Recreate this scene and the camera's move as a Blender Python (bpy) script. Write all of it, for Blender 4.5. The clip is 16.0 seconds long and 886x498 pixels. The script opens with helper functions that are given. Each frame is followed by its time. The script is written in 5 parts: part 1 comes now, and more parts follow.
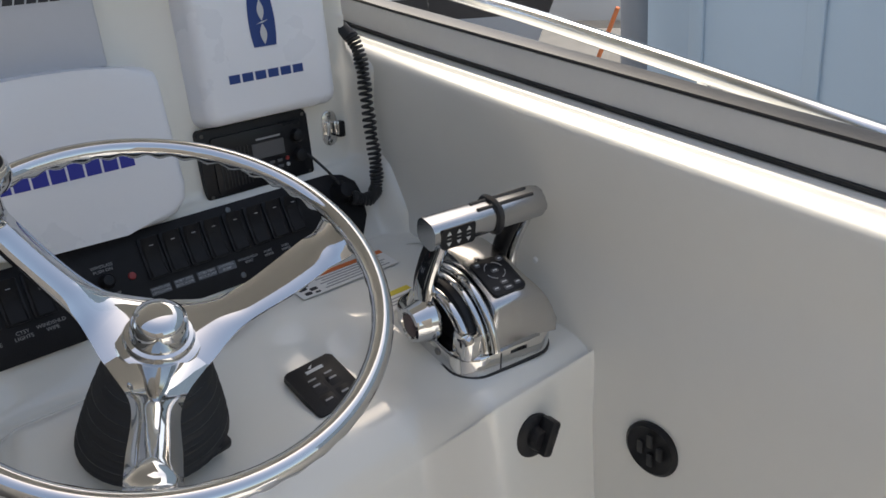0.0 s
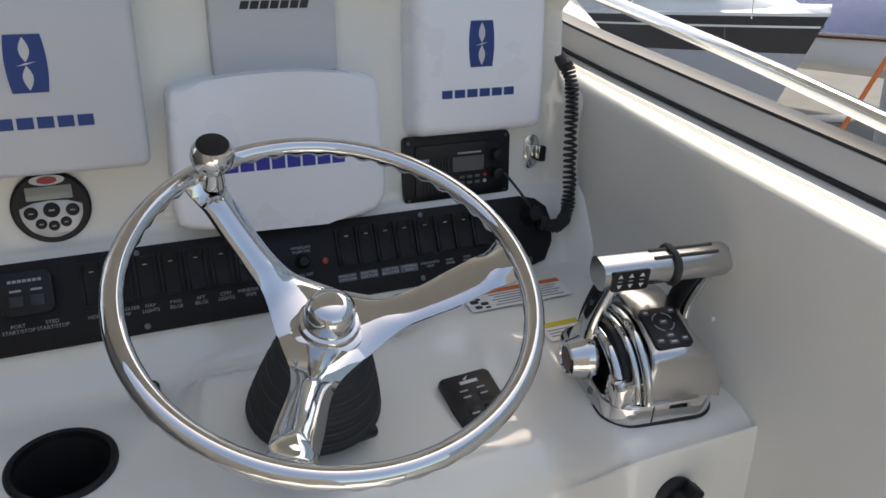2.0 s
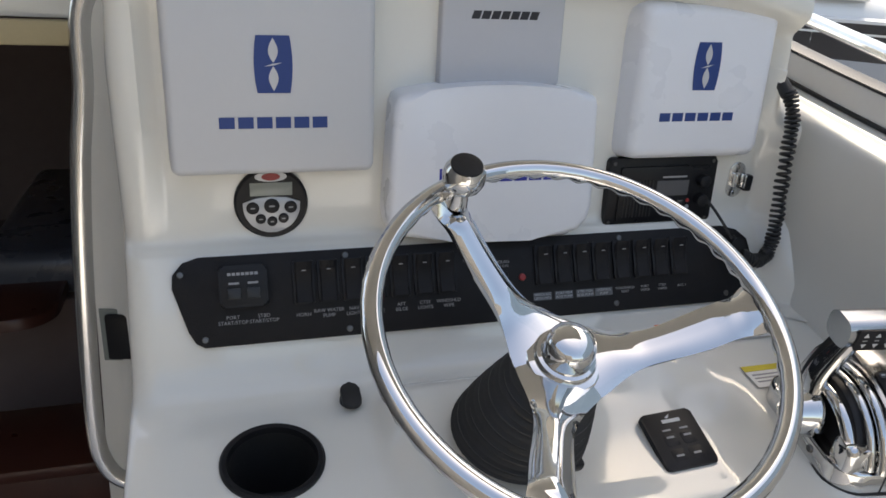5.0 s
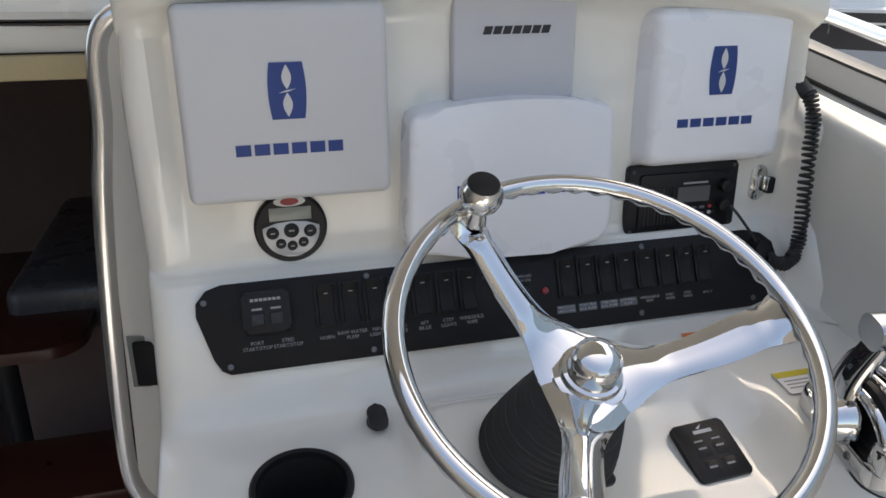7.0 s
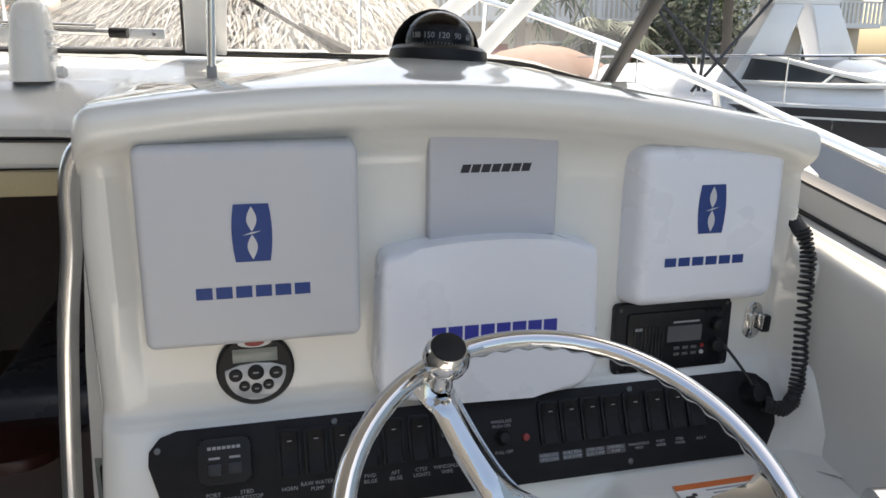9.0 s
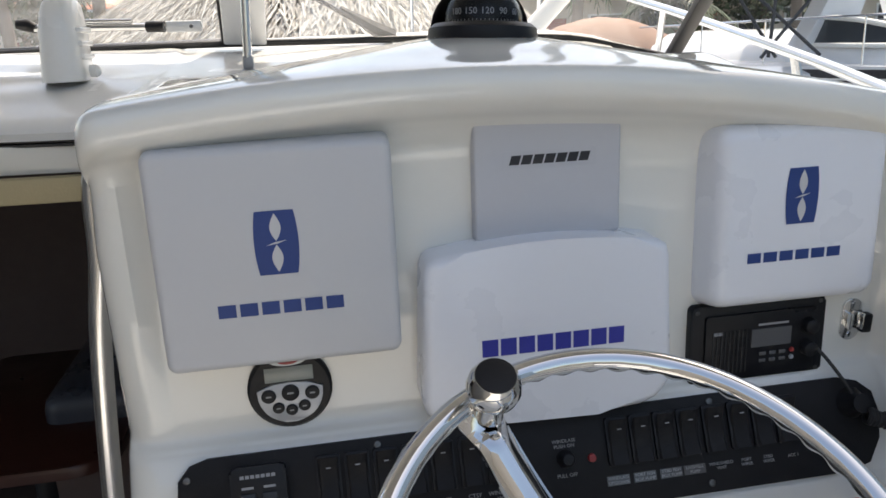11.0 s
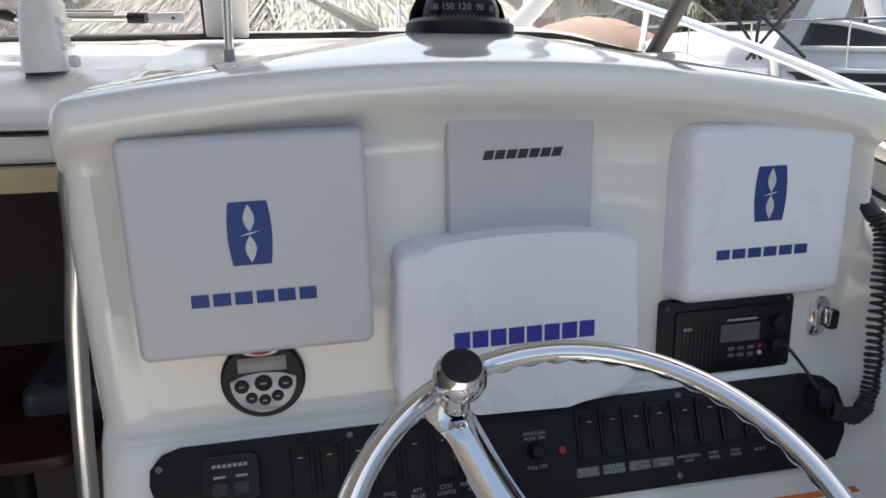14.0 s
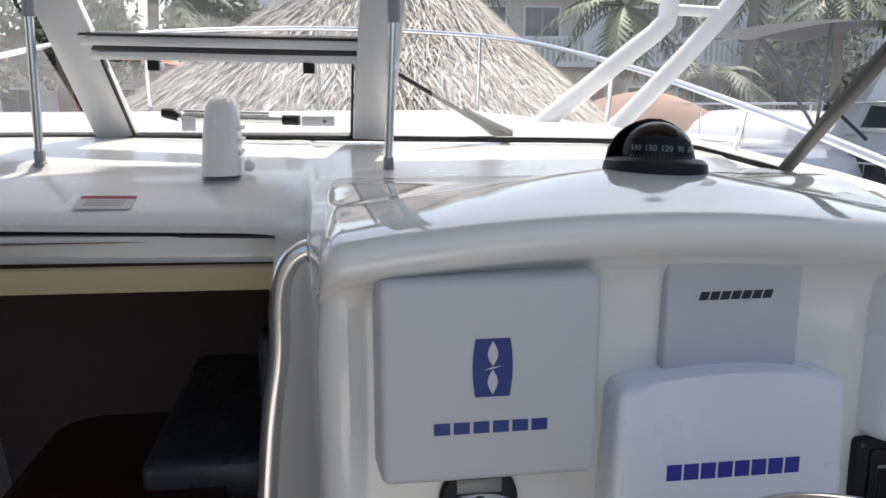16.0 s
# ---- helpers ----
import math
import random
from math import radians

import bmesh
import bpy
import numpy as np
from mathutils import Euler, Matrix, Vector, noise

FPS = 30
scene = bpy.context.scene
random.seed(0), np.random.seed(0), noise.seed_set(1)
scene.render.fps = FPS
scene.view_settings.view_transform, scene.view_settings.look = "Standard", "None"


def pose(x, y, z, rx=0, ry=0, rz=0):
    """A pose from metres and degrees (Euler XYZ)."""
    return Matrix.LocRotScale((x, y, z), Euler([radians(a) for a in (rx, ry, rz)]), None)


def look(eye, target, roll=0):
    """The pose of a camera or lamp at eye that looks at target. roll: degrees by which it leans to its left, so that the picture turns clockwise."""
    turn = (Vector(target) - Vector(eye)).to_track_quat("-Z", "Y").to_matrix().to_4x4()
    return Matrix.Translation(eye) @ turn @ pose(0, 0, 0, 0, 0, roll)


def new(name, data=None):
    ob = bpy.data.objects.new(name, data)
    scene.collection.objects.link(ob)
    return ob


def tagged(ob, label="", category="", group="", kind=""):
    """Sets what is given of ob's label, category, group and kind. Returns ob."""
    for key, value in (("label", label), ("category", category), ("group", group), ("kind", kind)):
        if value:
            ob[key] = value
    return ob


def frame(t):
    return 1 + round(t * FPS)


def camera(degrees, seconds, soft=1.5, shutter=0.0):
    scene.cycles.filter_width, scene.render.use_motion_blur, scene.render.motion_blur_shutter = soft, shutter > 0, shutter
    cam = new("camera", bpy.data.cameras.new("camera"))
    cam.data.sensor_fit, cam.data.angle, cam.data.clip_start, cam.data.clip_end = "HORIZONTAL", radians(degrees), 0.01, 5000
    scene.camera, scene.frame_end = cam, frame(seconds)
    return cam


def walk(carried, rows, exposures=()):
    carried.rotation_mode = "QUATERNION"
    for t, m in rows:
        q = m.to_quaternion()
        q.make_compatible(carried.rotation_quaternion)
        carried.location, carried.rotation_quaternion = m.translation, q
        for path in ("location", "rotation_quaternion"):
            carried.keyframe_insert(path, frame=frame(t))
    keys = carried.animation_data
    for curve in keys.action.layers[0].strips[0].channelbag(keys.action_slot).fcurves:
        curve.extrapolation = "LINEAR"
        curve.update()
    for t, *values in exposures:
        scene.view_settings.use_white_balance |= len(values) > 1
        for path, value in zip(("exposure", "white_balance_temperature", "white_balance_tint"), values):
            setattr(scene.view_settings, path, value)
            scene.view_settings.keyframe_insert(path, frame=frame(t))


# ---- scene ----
EXPOSURES = [(0, 0.99, 7700, 10), (2, 1.06, 7700, 10), (4, 1.31, 7900, 10), (8, 1.32, 7900, 10), (12, 1.12, 7600, 10), (15, 1.16, 7400, 11), (15.5, 1.15, 7300, 12), (16, 0.91, 7150, 12)]
cam = camera(59.36, 16.0, soft=1.6)
walk(cam, [
    (0, look((-0.1872, -0.8130, 1.2452), (0.2917, -0.2424, 0.9535), -4.98)),
    (0.5, look((-0.1535, -0.8363, 1.2420), (0.2473, -0.2069, 0.9535), -4.35)),
    (1, look((-0.1222, -0.8442, 1.2575), (0.2319, -0.1835, 0.9781), -1.67)),
    (1.5, look((-0.1277, -0.8416, 1.2638), (0.2045, -0.1675, 0.9897), -1.00)),
    (2, look((-0.1641, -0.8431, 1.2628), (0.1438, -0.1556, 0.9936), -0.27)),
    (2.5, look((-0.1982, -0.8435, 1.2604), (0.0962, -0.1501, 0.9912), 0.33)),
    (3, look((-0.2398, -0.8202, 1.2559), (0.0274, -0.1213, 0.9728), 3.35)),
    (3.5, look((-0.2774, -0.7987, 1.2548), (-0.0343, -0.0913, 0.9712), 3.10)),
    (4, look((-0.2927, -0.7849, 1.2694), (-0.0675, -0.0649, 1.0034), 2.10)),
    (4.2, look((-0.3005, -0.7698, 1.2863), (-0.0785, -0.0509, 1.0143), 2.78)),
    (6.3, look((-0.2701, -0.7537, 1.2941), (-0.0683, -0.0371, 1.0011), 0.39)),
    (6.5, look((-0.2779, -0.7531, 1.2924), (-0.0824, -0.0326, 1.0048), -0.30)),
    (7, look((-0.2861, -0.7523, 1.3009), (-0.0866, -0.0286, 1.0244), -0.30)),
    (7.5, look((-0.2782, -0.7509, 1.3099), (-0.0667, -0.0200, 1.0627), -0.60)),
    (8, look((-0.2609, -0.7383, 1.3390), (-0.0472, 0.0009, 1.1201), 0.41)),
    (8.2, look((-0.2514, -0.7301, 1.3508), (-0.0368, 0.0148, 1.1533), 0.52)),
    (10.3, look((-0.2070, -0.6392, 1.3554), (-0.0549, 0.1199, 1.1539), -1.48)),
    (10.5, look((-0.1991, -0.6264, 1.3520), (-0.0526, 0.1312, 1.1410), -1.84)),
    (11, look((-0.1904, -0.6068, 1.3529), (-0.0582, 0.1526, 1.1390), -2.47)),
    (11.5, look((-0.2053, -0.6013, 1.3493), (-0.1004, 0.1652, 1.1456), -1.55)),
    (12, look((-0.1910, -0.5746, 1.3416), (-0.0924, 0.1861, 1.1144), -1.47)),
    (12.5, look((-0.1679, -0.5633, 1.3366), (-0.0682, 0.1934, 1.0968), -2.93)),
    (13, look((-0.1660, -0.5811, 1.3400), (-0.0460, 0.1723, 1.0995), -1.82)),
    (13.5, look((-0.1719, -0.5990, 1.3465), (-0.0446, 0.1572, 1.1185), -1.52)),
    (14, look((-0.1785, -0.6186, 1.3506), (-0.0332, 0.1376, 1.1335), -1.55)),
    (14.5, look((-0.1946, -0.6358, 1.3554), (-0.0448, 0.1221, 1.1478), -1.24)),
    (15, look((-0.2136, -0.6425, 1.3704), (-0.0697, 0.1217, 1.1825), -1.24)),
    (15.5, look((-0.2669, -0.6600, 1.3975), (-0.1496, 0.1141, 1.2333), -0.63)),
    (15.7, look((-0.304, -0.651, 1.399), (-0.0185, 1.275, 0.987), -0.2)),
    (16, look((-0.3746, -0.6182, 1.4383), (-0.2653, 0.1592, 1.2844), -0.14)),
], exposures=EXPOSURES)

# ---- world, sun, exposure ----
world = bpy.data.worlds.new("sky")
scene.world = world
world.use_nodes = True
wn = world.node_tree
sky = wn.nodes.new("ShaderNodeTexSky")
sky.sky_type = "NISHITA"
sky.sun_disc = False
sky.sun_elevation = radians(62)
sky.sun_rotation = radians(35)
sky.air_density, sky.dust_density, sky.ozone_density = 1.0, 3.0, 1.0
wn.links.new(sky.outputs[0], wn.nodes["Background"].inputs[0])
wn.nodes["Background"].inputs[1].default_value = 0.15

sun = new("sun", bpy.data.lights.new("sun", "SUN"))
sun.data.energy, sun.data.angle, sun.data.color = 2.35, radians(0.6), (1.0, 0.99, 0.975)
sun.matrix_world = look((2.69, 3.85, 8.83), (0, 0, 0))


# ---- materials ----
def material(name, color, rough=0.5, metal=0.0, grain=0.0, scale=40.0, bump=0.0, stain=0.0, stain_scale=6.0, coat=0.0, random=0.0):
    m = bpy.data.materials.new(name)
    m.use_nodes = True
    nt = m.node_tree
    b = nt.nodes["Principled BSDF"]
    b.inputs["Base Color"].default_value = (*color, 1)
    b.inputs["Roughness"].default_value = rough
    b.inputs["Metallic"].default_value = metal
    b.inputs["Coat Weight"].default_value = coat
    b.inputs["Coat Roughness"].default_value = 0.05
    tc = nt.nodes.new("ShaderNodeTexCoord")
    out = None

    def mix(a, fac_socket, factor, dark):
        mx = nt.nodes.new("ShaderNodeMix")
        mx.data_type = "RGBA"
        if a is None:
            mx.inputs[6].default_value = (*color, 1)
        else:
            nt.links.new(a, mx.inputs[6])
        mx.inputs[7].default_value = (*[c * dark for c in color], 1)
        mul = nt.nodes.new("ShaderNodeMath")
        mul.operation = "MULTIPLY"
        mul.inputs[1].default_value = factor
        nt.links.new(fac_socket, mul.inputs[0])
        nt.links.new(mul.outputs[0], mx.inputs[0])
        return mx.outputs[2]

    def noise_tex(s, detail=4.0):
        n = nt.nodes.new("ShaderNodeTexNoise")
        n.inputs["Scale"].default_value = s
        n.inputs["Detail"].default_value = detail
        nt.links.new(tc.outputs["Object"], n.inputs["Vector"])
        return n

    if stain:
        n = noise_tex(stain_scale, 6.0)
        r = nt.nodes.new("ShaderNodeValToRGB")
        r.color_ramp.elements[0].position, r.color_ramp.elements[1].position = 0.42, 0.75
        nt.links.new(n.outputs[0], r.inputs[0])
        out = mix(out, r.outputs[0], stain, 0.6)
    if grain:
        n = noise_tex(scale, 3.0)
        out = mix(out, n.outputs[0], grain, 0.55)
    if random:
        oi = nt.nodes.new("ShaderNodeObjectInfo")
        out = mix(out, oi.outputs["Random"], random, 0.4)
    if out is not None:
        nt.links.new(out, b.inputs["Base Color"])
    if bump:
        n = noise_tex(scale * 1.5, 3.0)
        bp = nt.nodes.new("ShaderNodeBump")
        bp.inputs["Strength"].default_value = bump
        bp.inputs["Distance"].default_value = 0.002
        nt.links.new(n.outputs[0], bp.inputs["Height"])
        nt.links.new(bp.outputs[0], b.inputs["Normal"])
    if stain or grain:
        n = noise_tex(stain_scale * 2.3, 5.0)
        mr = nt.nodes.new("ShaderNodeMapRange")
        mr.inputs["To Min"].default_value = max(0.02, rough * 0.75)
        mr.inputs["To Max"].default_value = min(1.0, rough * 1.3)
        nt.links.new(n.outputs[0], mr.inputs["Value"])
        nt.links.new(mr.outputs[0], b.inputs["Roughness"])
    return m


GEL = material("cream gelcoat", (0.80, 0.785, 0.725), 0.065, grain=0.04, scale=30, stain=0.05, stain_scale=5, coat=0.5)
GEL_WALL = material("satin cream gelcoat", (0.79, 0.775, 0.72), 0.38, grain=0.05, scale=40, stain=0.05, stain_scale=4, coat=0.08)
DECK = material("white deck gelcoat", (0.82, 0.82, 0.80), 0.25, grain=0.05, scale=60, stain=0.06, coat=0.3)
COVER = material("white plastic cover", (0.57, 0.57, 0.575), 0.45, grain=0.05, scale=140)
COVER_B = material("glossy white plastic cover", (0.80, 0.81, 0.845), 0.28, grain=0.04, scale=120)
GREYCOVER = material("grey plastic cover", (0.54, 0.54, 0.56), 0.5, grain=0.06, scale=120, stain=0.01)
BLUE = material("blue print", (0.010, 0.045, 0.20), 0.5, grain=0.1, scale=200)
BLUE_DARK = material("dark blue print", (0.02, 0.03, 0.30), 0.5, grain=0.1, scale=200)
PRINT_BLACK = material("black print", (0.02, 0.02, 0.025), 0.5, grain=0.1, scale=200)
PRINT_WHITE = material("white print", (0.62, 0.62, 0.62), 0.5, grain=0.2, scale=400)
DECAL_WHITE = material("white decal film", (0.76, 0.755, 0.73), 0.35, grain=0.06, scale=200)
PRINT_GREY = material("worn grey print", (0.33, 0.33, 0.34), 0.5, grain=0.3, scale=400)
CHROME = material("polished steel", (0.66, 0.66, 0.655), 0.035, 1.0, stain=0.1, stain_scale=25)
DULL_STEEL = material("dull screw steel", (0.15, 0.15, 0.15), 0.35, 1.0, grain=0.3, scale=300)
SATIN = material("satin chrome", (0.50, 0.50, 0.50), 0.20, 1.0, grain=0.1, scale=200, stain=0.1, stain_scale=20)
STEEL = material("brushed steel tube", (0.74, 0.74, 0.74), 0.16, 1.0, stain=0.15, stain_scale=12)
BLACK = material("black plastic", (0.012, 0.012, 0.014), 0.42, grain=0.3, scale=300, bump=0.1)
PANEL_BLACK = material("textured black panel", (0.010, 0.0095, 0.011), 0.55, grain=0.35, scale=500, bump=0.25, stain=0.3, stain_scale=20)
RUBBER = material("black rubber", (0.02, 0.02, 0.021), 0.5, grain=0.3, scale=150, bump=0.15)
GLOSS_BLACK = material("glossy black", (0.01, 0.01, 0.012), 0.28, grain=0.1, scale=80)
LCD = material("grey display glass", (0.25, 0.27, 0.25), 0.15, grain=0.1, scale=200)
LCD_DARK = material("dark display glass", (0.10, 0.10, 0.105), 0.15, grain=0.1, scale=200)
DIM_KEY = material("dim grey key", (0.035, 0.037, 0.04), 0.35, grain=0.2, scale=200)
SILVER = material("silver plastic", (0.48, 0.49, 0.51), 0.35, 0.3, grain=0.08, scale=200)
RED = material("red plastic", (0.30, 0.03, 0.03), 0.4, grain=0.2, scale=100)
DARKRED = material("dark red lens", (0.05, 0.006, 0.006), 0.12, grain=0.2, scale=100)
ORANGE = material("orange print", (0.65, 0.16, 0.04), 0.5, grain=0.1, scale=200)
YELLOW = material("yellow print", (0.62, 0.50, 0.03), 0.5, grain=0.1, scale=200)
ALU = material("anodised aluminium", (0.64, 0.65, 0.66), 0.42, 0.3, grain=0.1, scale=120, stain=0.12)
ALU_DARK = material("dark painted frame", (0.022, 0.022, 0.025), 0.45, grain=0.2, scale=100)
PILE_GREY = material("dull grey cast metal", (0.33, 0.34, 0.35), 0.5, 0.4, grain=0.2, scale=150)
TAN = material("tan vinyl trim", (0.50, 0.41, 0.24), 0.6, grain=0.15, scale=150, bump=0.2)
DARK_WOOD = material("dark varnished wood", (0.075, 0.024, 0.016), 0.3, grain=0.5, scale=25, stain=0.4)
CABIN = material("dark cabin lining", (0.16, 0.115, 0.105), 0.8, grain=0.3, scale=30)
VINYL_DARK = material("dark vinyl cushion", (0.075, 0.08, 0.095), 0.28, grain=0.3, scale=80)
LINING = material("plain grey of the light-blocking walls", (0.24, 0.235, 0.225), 0.8, grain=0.15, scale=20, stain=0.1)
CANVAS = material("cream canvas lining", (0.50, 0.48, 0.45), 0.85, grain=0.2, scale=200, stain=0.1)


def glass(name, color=(1, 1, 1), rough=0.0, haze=0.0, ior=1.3):
    m = bpy.data.materials.new(name)
    m.use_nodes = True
    nt = m.node_tree
    nt.nodes.remove(nt.nodes["Principled BSDF"])
    tr = nt.nodes.new("ShaderNodeBsdfTransparent")
    tr.inputs[0].default_value = (*color, 1)
    gl = nt.nodes.new("ShaderNodeBsdfGlossy")
    gl.inputs["Roughness"].default_value = rough
    fr = nt.nodes.new("ShaderNodeFresnel")
    fr.inputs[0].default_value = ior
    mx = nt.nodes.new("ShaderNodeMixShader")
    nt.links.new(fr.outputs[0], mx.inputs[0])
    if haze:
        # a pale film puts bright haze into the pane, together with its salty dirt
        df = nt.nodes.new("ShaderNodeBsdfTranslucent")
        df.inputs[0].default_value = (0.9, 0.92, 0.95, 1)
        nz = nt.nodes.new("ShaderNodeTexNoise")
        nz.inputs["Scale"].default_value = 5.0
        ml = nt.nodes.new("ShaderNodeMath")
        ml.operation = "MULTIPLY"
        ml.inputs[1].default_value = haze * 2
        nt.links.new(nz.outputs[0], ml.inputs[0])
        dm = nt.nodes.new("ShaderNodeMixShader")
        nt.links.new(ml.outputs[0], dm.inputs[0])
        nt.links.new(tr.outputs[0], dm.inputs[1])
        nt.links.new(df.outputs[0], dm.inputs[2])
        nt.links.new(dm.outputs[0], mx.inputs[1])
    else:
        nt.links.new(tr.outputs[0], mx.inputs[1])
    nt.links.new(gl.outputs[0], mx.inputs[2])
    nt.links.new(mx.outputs[0], nt.nodes["Material Output"].inputs[0])
    return m


GLASS = glass("clear glass", (0.95, 0.97, 0.97), haze=0.10, ior=1.12)
GLASS_SIDE = glass("clear side glass", (0.95, 0.97, 0.97), haze=0.012, ior=1.02)


for m in (BLACK, PANEL_BLACK, GLOSS_BLACK, DIM_KEY):
    m.node_tree.nodes["Principled BSDF"].inputs["Specular IOR Level"].default_value = 0.28


# ---- building helpers ----
def finish(name, bm, mat, smooth=40):
    me = bpy.data.meshes.new(name)
    bmesh.ops.recalc_face_normals(bm, faces=bm.faces)
    bm.to_mesh(me)
    bm.free()
    me.materials.append(mat)
    if smooth:
        me.shade_smooth()
        me.set_sharp_from_angle(angle=radians(smooth))
    return me


def part(name, bm, mat, parent, label="", smooth=40):
    ob = new(name, finish(name, bm, mat, smooth))
    ob.parent = parent
    ob.matrix_parent_inverse = parent.matrix_world.inverted() if parent.type != "EMPTY" else Matrix.Translation(-parent.location)
    if label:
        ob["label"] = label
    return ob


def thing(name, at, label, category, group=""):
    ob = new(name)
    ob.empty_display_size = 0.02
    ob.location = at
    return tagged(ob, label, category, group)


def mesh_thing(name, bm, mat, label, category, kind="", group="", smooth=40):
    return tagged(new(name, finish(name, bm, mat, smooth)), label, category, group, kind)


def rbox(sx, sy, sz, at=(0, 0, 0), bevel=0.0, seg=2, taper=1.0, m=None):
    """Box of that size, z from 0 up, its top face scaled by taper."""
    bm = bmesh.new()
    bmesh.ops.create_cube(bm, size=1)
    for v in bm.verts:
        k = taper if v.co.z > 0 else 1
        v.co = Vector((v.co.x * sx * k, v.co.y * sy * k, (v.co.z + 0.5) * sz))
    if bevel:
        bmesh.ops.bevel(bm, geom=bm.edges[:], offset=bevel, segments=seg, profile=0.5, affect="EDGES", clamp_overlap=True)
    bmesh.ops.translate(bm, vec=at, verts=bm.verts)
    if m is not None:
        bm.transform(m)
    return bm


def outline_plate(points, depth, bevel=0.0, m=None, seg=2):
    """A flat outline in x, y raised to depth in z, with its upper rim rounded."""
    bm = bmesh.new()
    low = [bm.verts.new((x, y, 0)) for x, y in points]
    high = [bm.verts.new((x, y, depth)) for x, y in points]
    bm.faces.new(low[::-1])
    top = bm.faces.new(high)
    n = len(points)
    for i in range(n):
        bm.faces.new((low[i], low[(i + 1) % n], high[(i + 1) % n], high[i]))
    if bevel:
        bmesh.ops.bevel(bm, geom=list(top.edges), offset=bevel, segments=seg, profile=0.5, affect="EDGES", clamp_overlap=True)
    if m is not None:
        bm.transform(m)
    return bm


def rounded(w, h, r, cx=0.0, cy=0.0, n=6):
    pts = []
    for k, (sx, sy) in enumerate(((1, 1), (-1, 1), (-1, -1), (1, -1))):
        for i in range(n + 1):
            a = radians(90 * k + 90 * i / n)
            pts.append((cx + sx * (w / 2 - r) + r * math.cos(a), cy + sy * (h / 2 - r) + r * math.sin(a)))
    return pts


def tube(points, radius, sides=12, closed=False, m=None, radii=None):
    bm = bmesh.new()
    pts = [Vector(p) for p in points]
    n = len(pts)
    rings = []
    up = None
    for i, p in enumerate(pts):
        if closed:
            d = pts[(i + 1) % n] - pts[i - 1]
        else:
            d = pts[min(i + 1, n - 1)] - pts[max(i - 1, 0)]
        d.normalize()
        if up is None:
            up = d.orthogonal().normalized()
        up = (up - d * up.dot(d)).normalized()
        side = d.cross(up)
        r = radii[i] if radii else radius
        rings.append([bm.verts.new(p + r * (math.cos(a) * up + math.sin(a) * side)) for a in [2 * math.pi * k / sides for k in range(sides)]])
    for i in range(n if closed else n - 1):
        a, b = rings[i], rings[(i + 1) % n]
        off = 0
        if closed and i == n - 1:
            off = min(range(sides), key=lambda o: (a[0].co - b[o].co).length)
        for k in range(sides):
            bm.faces.new((a[k], a[(k + 1) % sides], b[(k + 1 + off) % sides], b[(k + off) % sides]))
    if not closed:
        bm.faces.new(rings[0][::-1])
        bm.faces.new(rings[-1])
    if m is not None:
        bm.transform(m)
    return bm


def lathe(profile, sides=32, m=None):
    """Turns (radius, height) points round z."""
    bm = bmesh.new()
    rings = []
    for r, z in profile:
        if r < 1e-6:
            rings.append([bm.verts.new((0, 0, z))])
        else:
            rings.append([bm.verts.new((r * math.cos(2 * math.pi * k / sides), r * math.sin(2 * math.pi * k / sides), z)) for k in range(sides)])
    for a, b in zip(rings, rings[1:]):
        for k in range(sides):
            q = [a[k % len(a)], a[(k + 1) % len(a)], b[(k + 1) % len(b)], b[k % len(b)]]
            q = list(dict.fromkeys(q))
            if len(q) > 2:
                bm.faces.new(q)
    if m is not None:
        bm.transform(m)
    return bm


def grid_mesh(rows):
    bm = bmesh.new()
    vs = [[bm.verts.new(p) for p in row] for row in rows]
    for a, b in zip(vs, vs[1:]):
        for i in range(len(a) - 1):
            bm.faces.new((a[i], a[i + 1], b[i + 1], b[i]))
    return bm


def join(*bms):
    out = bms[0]
    for b in bms[1:]:
        me = bpy.data.meshes.new("tmp")
        b.to_mesh(me)
        b.free()
        out.from_mesh(me)
        bpy.data.meshes.remove(me)
    return out


def words(body, size, m, depth=0.0004, align="CENTER"):
    """Raised lettering in the built-in font as a bmesh."""
    cu = bpy.data.curves.new("words", "FONT")
    cu.body, cu.size, cu.align_x, cu.align_y, cu.extrude, cu.resolution_u = body, size, align, "CENTER", depth, 2
    ob = bpy.data.objects.new("words", cu)
    me = bpy.data.meshes.new_from_object(ob)
    bm = bmesh.new()
    bm.from_mesh(me)
    bm.transform(m)
    bpy.data.objects.remove(ob)
    bpy.data.meshes.remove(me)
    return bm


def frame_on(origin, up):
    """A pose with x along the console, y up its face and z out of it."""
    y = Vector(up).normalized()
    z = Vector((1, 0, 0)).cross(y)
    m = Matrix((Vector((1, 0, 0)), y, z)).transposed().to_4x4()
    return Matrix.Translation(origin) @ m


def smooth_step(a, b, x):
    t = min(1.0, max(0.0, (x - a) / (b - a)))
    return t * t * (3 - 2 * t)


def catmull(points, sub):
    out = []
    n = len(points)
    for i in range(n - 1):
        p0, p1, p2, p3 = (Vector(points[max(i - 1, 0)]), Vector(points[i]), Vector(points[i + 1]), Vector(points[min(i + 2, n - 1)]))
        for k in range(sub):
            t = k / sub
            out.append(0.5 * (2 * p1 + (p2 - p0) * t + (2 * p0 - 5 * p1 + 4 * p2 - p3) * t * t + (3 * p1 - p0 - 3 * p2 + p3) * t ** 3))
    out.append(Vector(points[-1]))
    return out


# ---- the console moulding ----
def arch(x):
    return 1.317 - 0.22 * (x + 0.05) ** 2


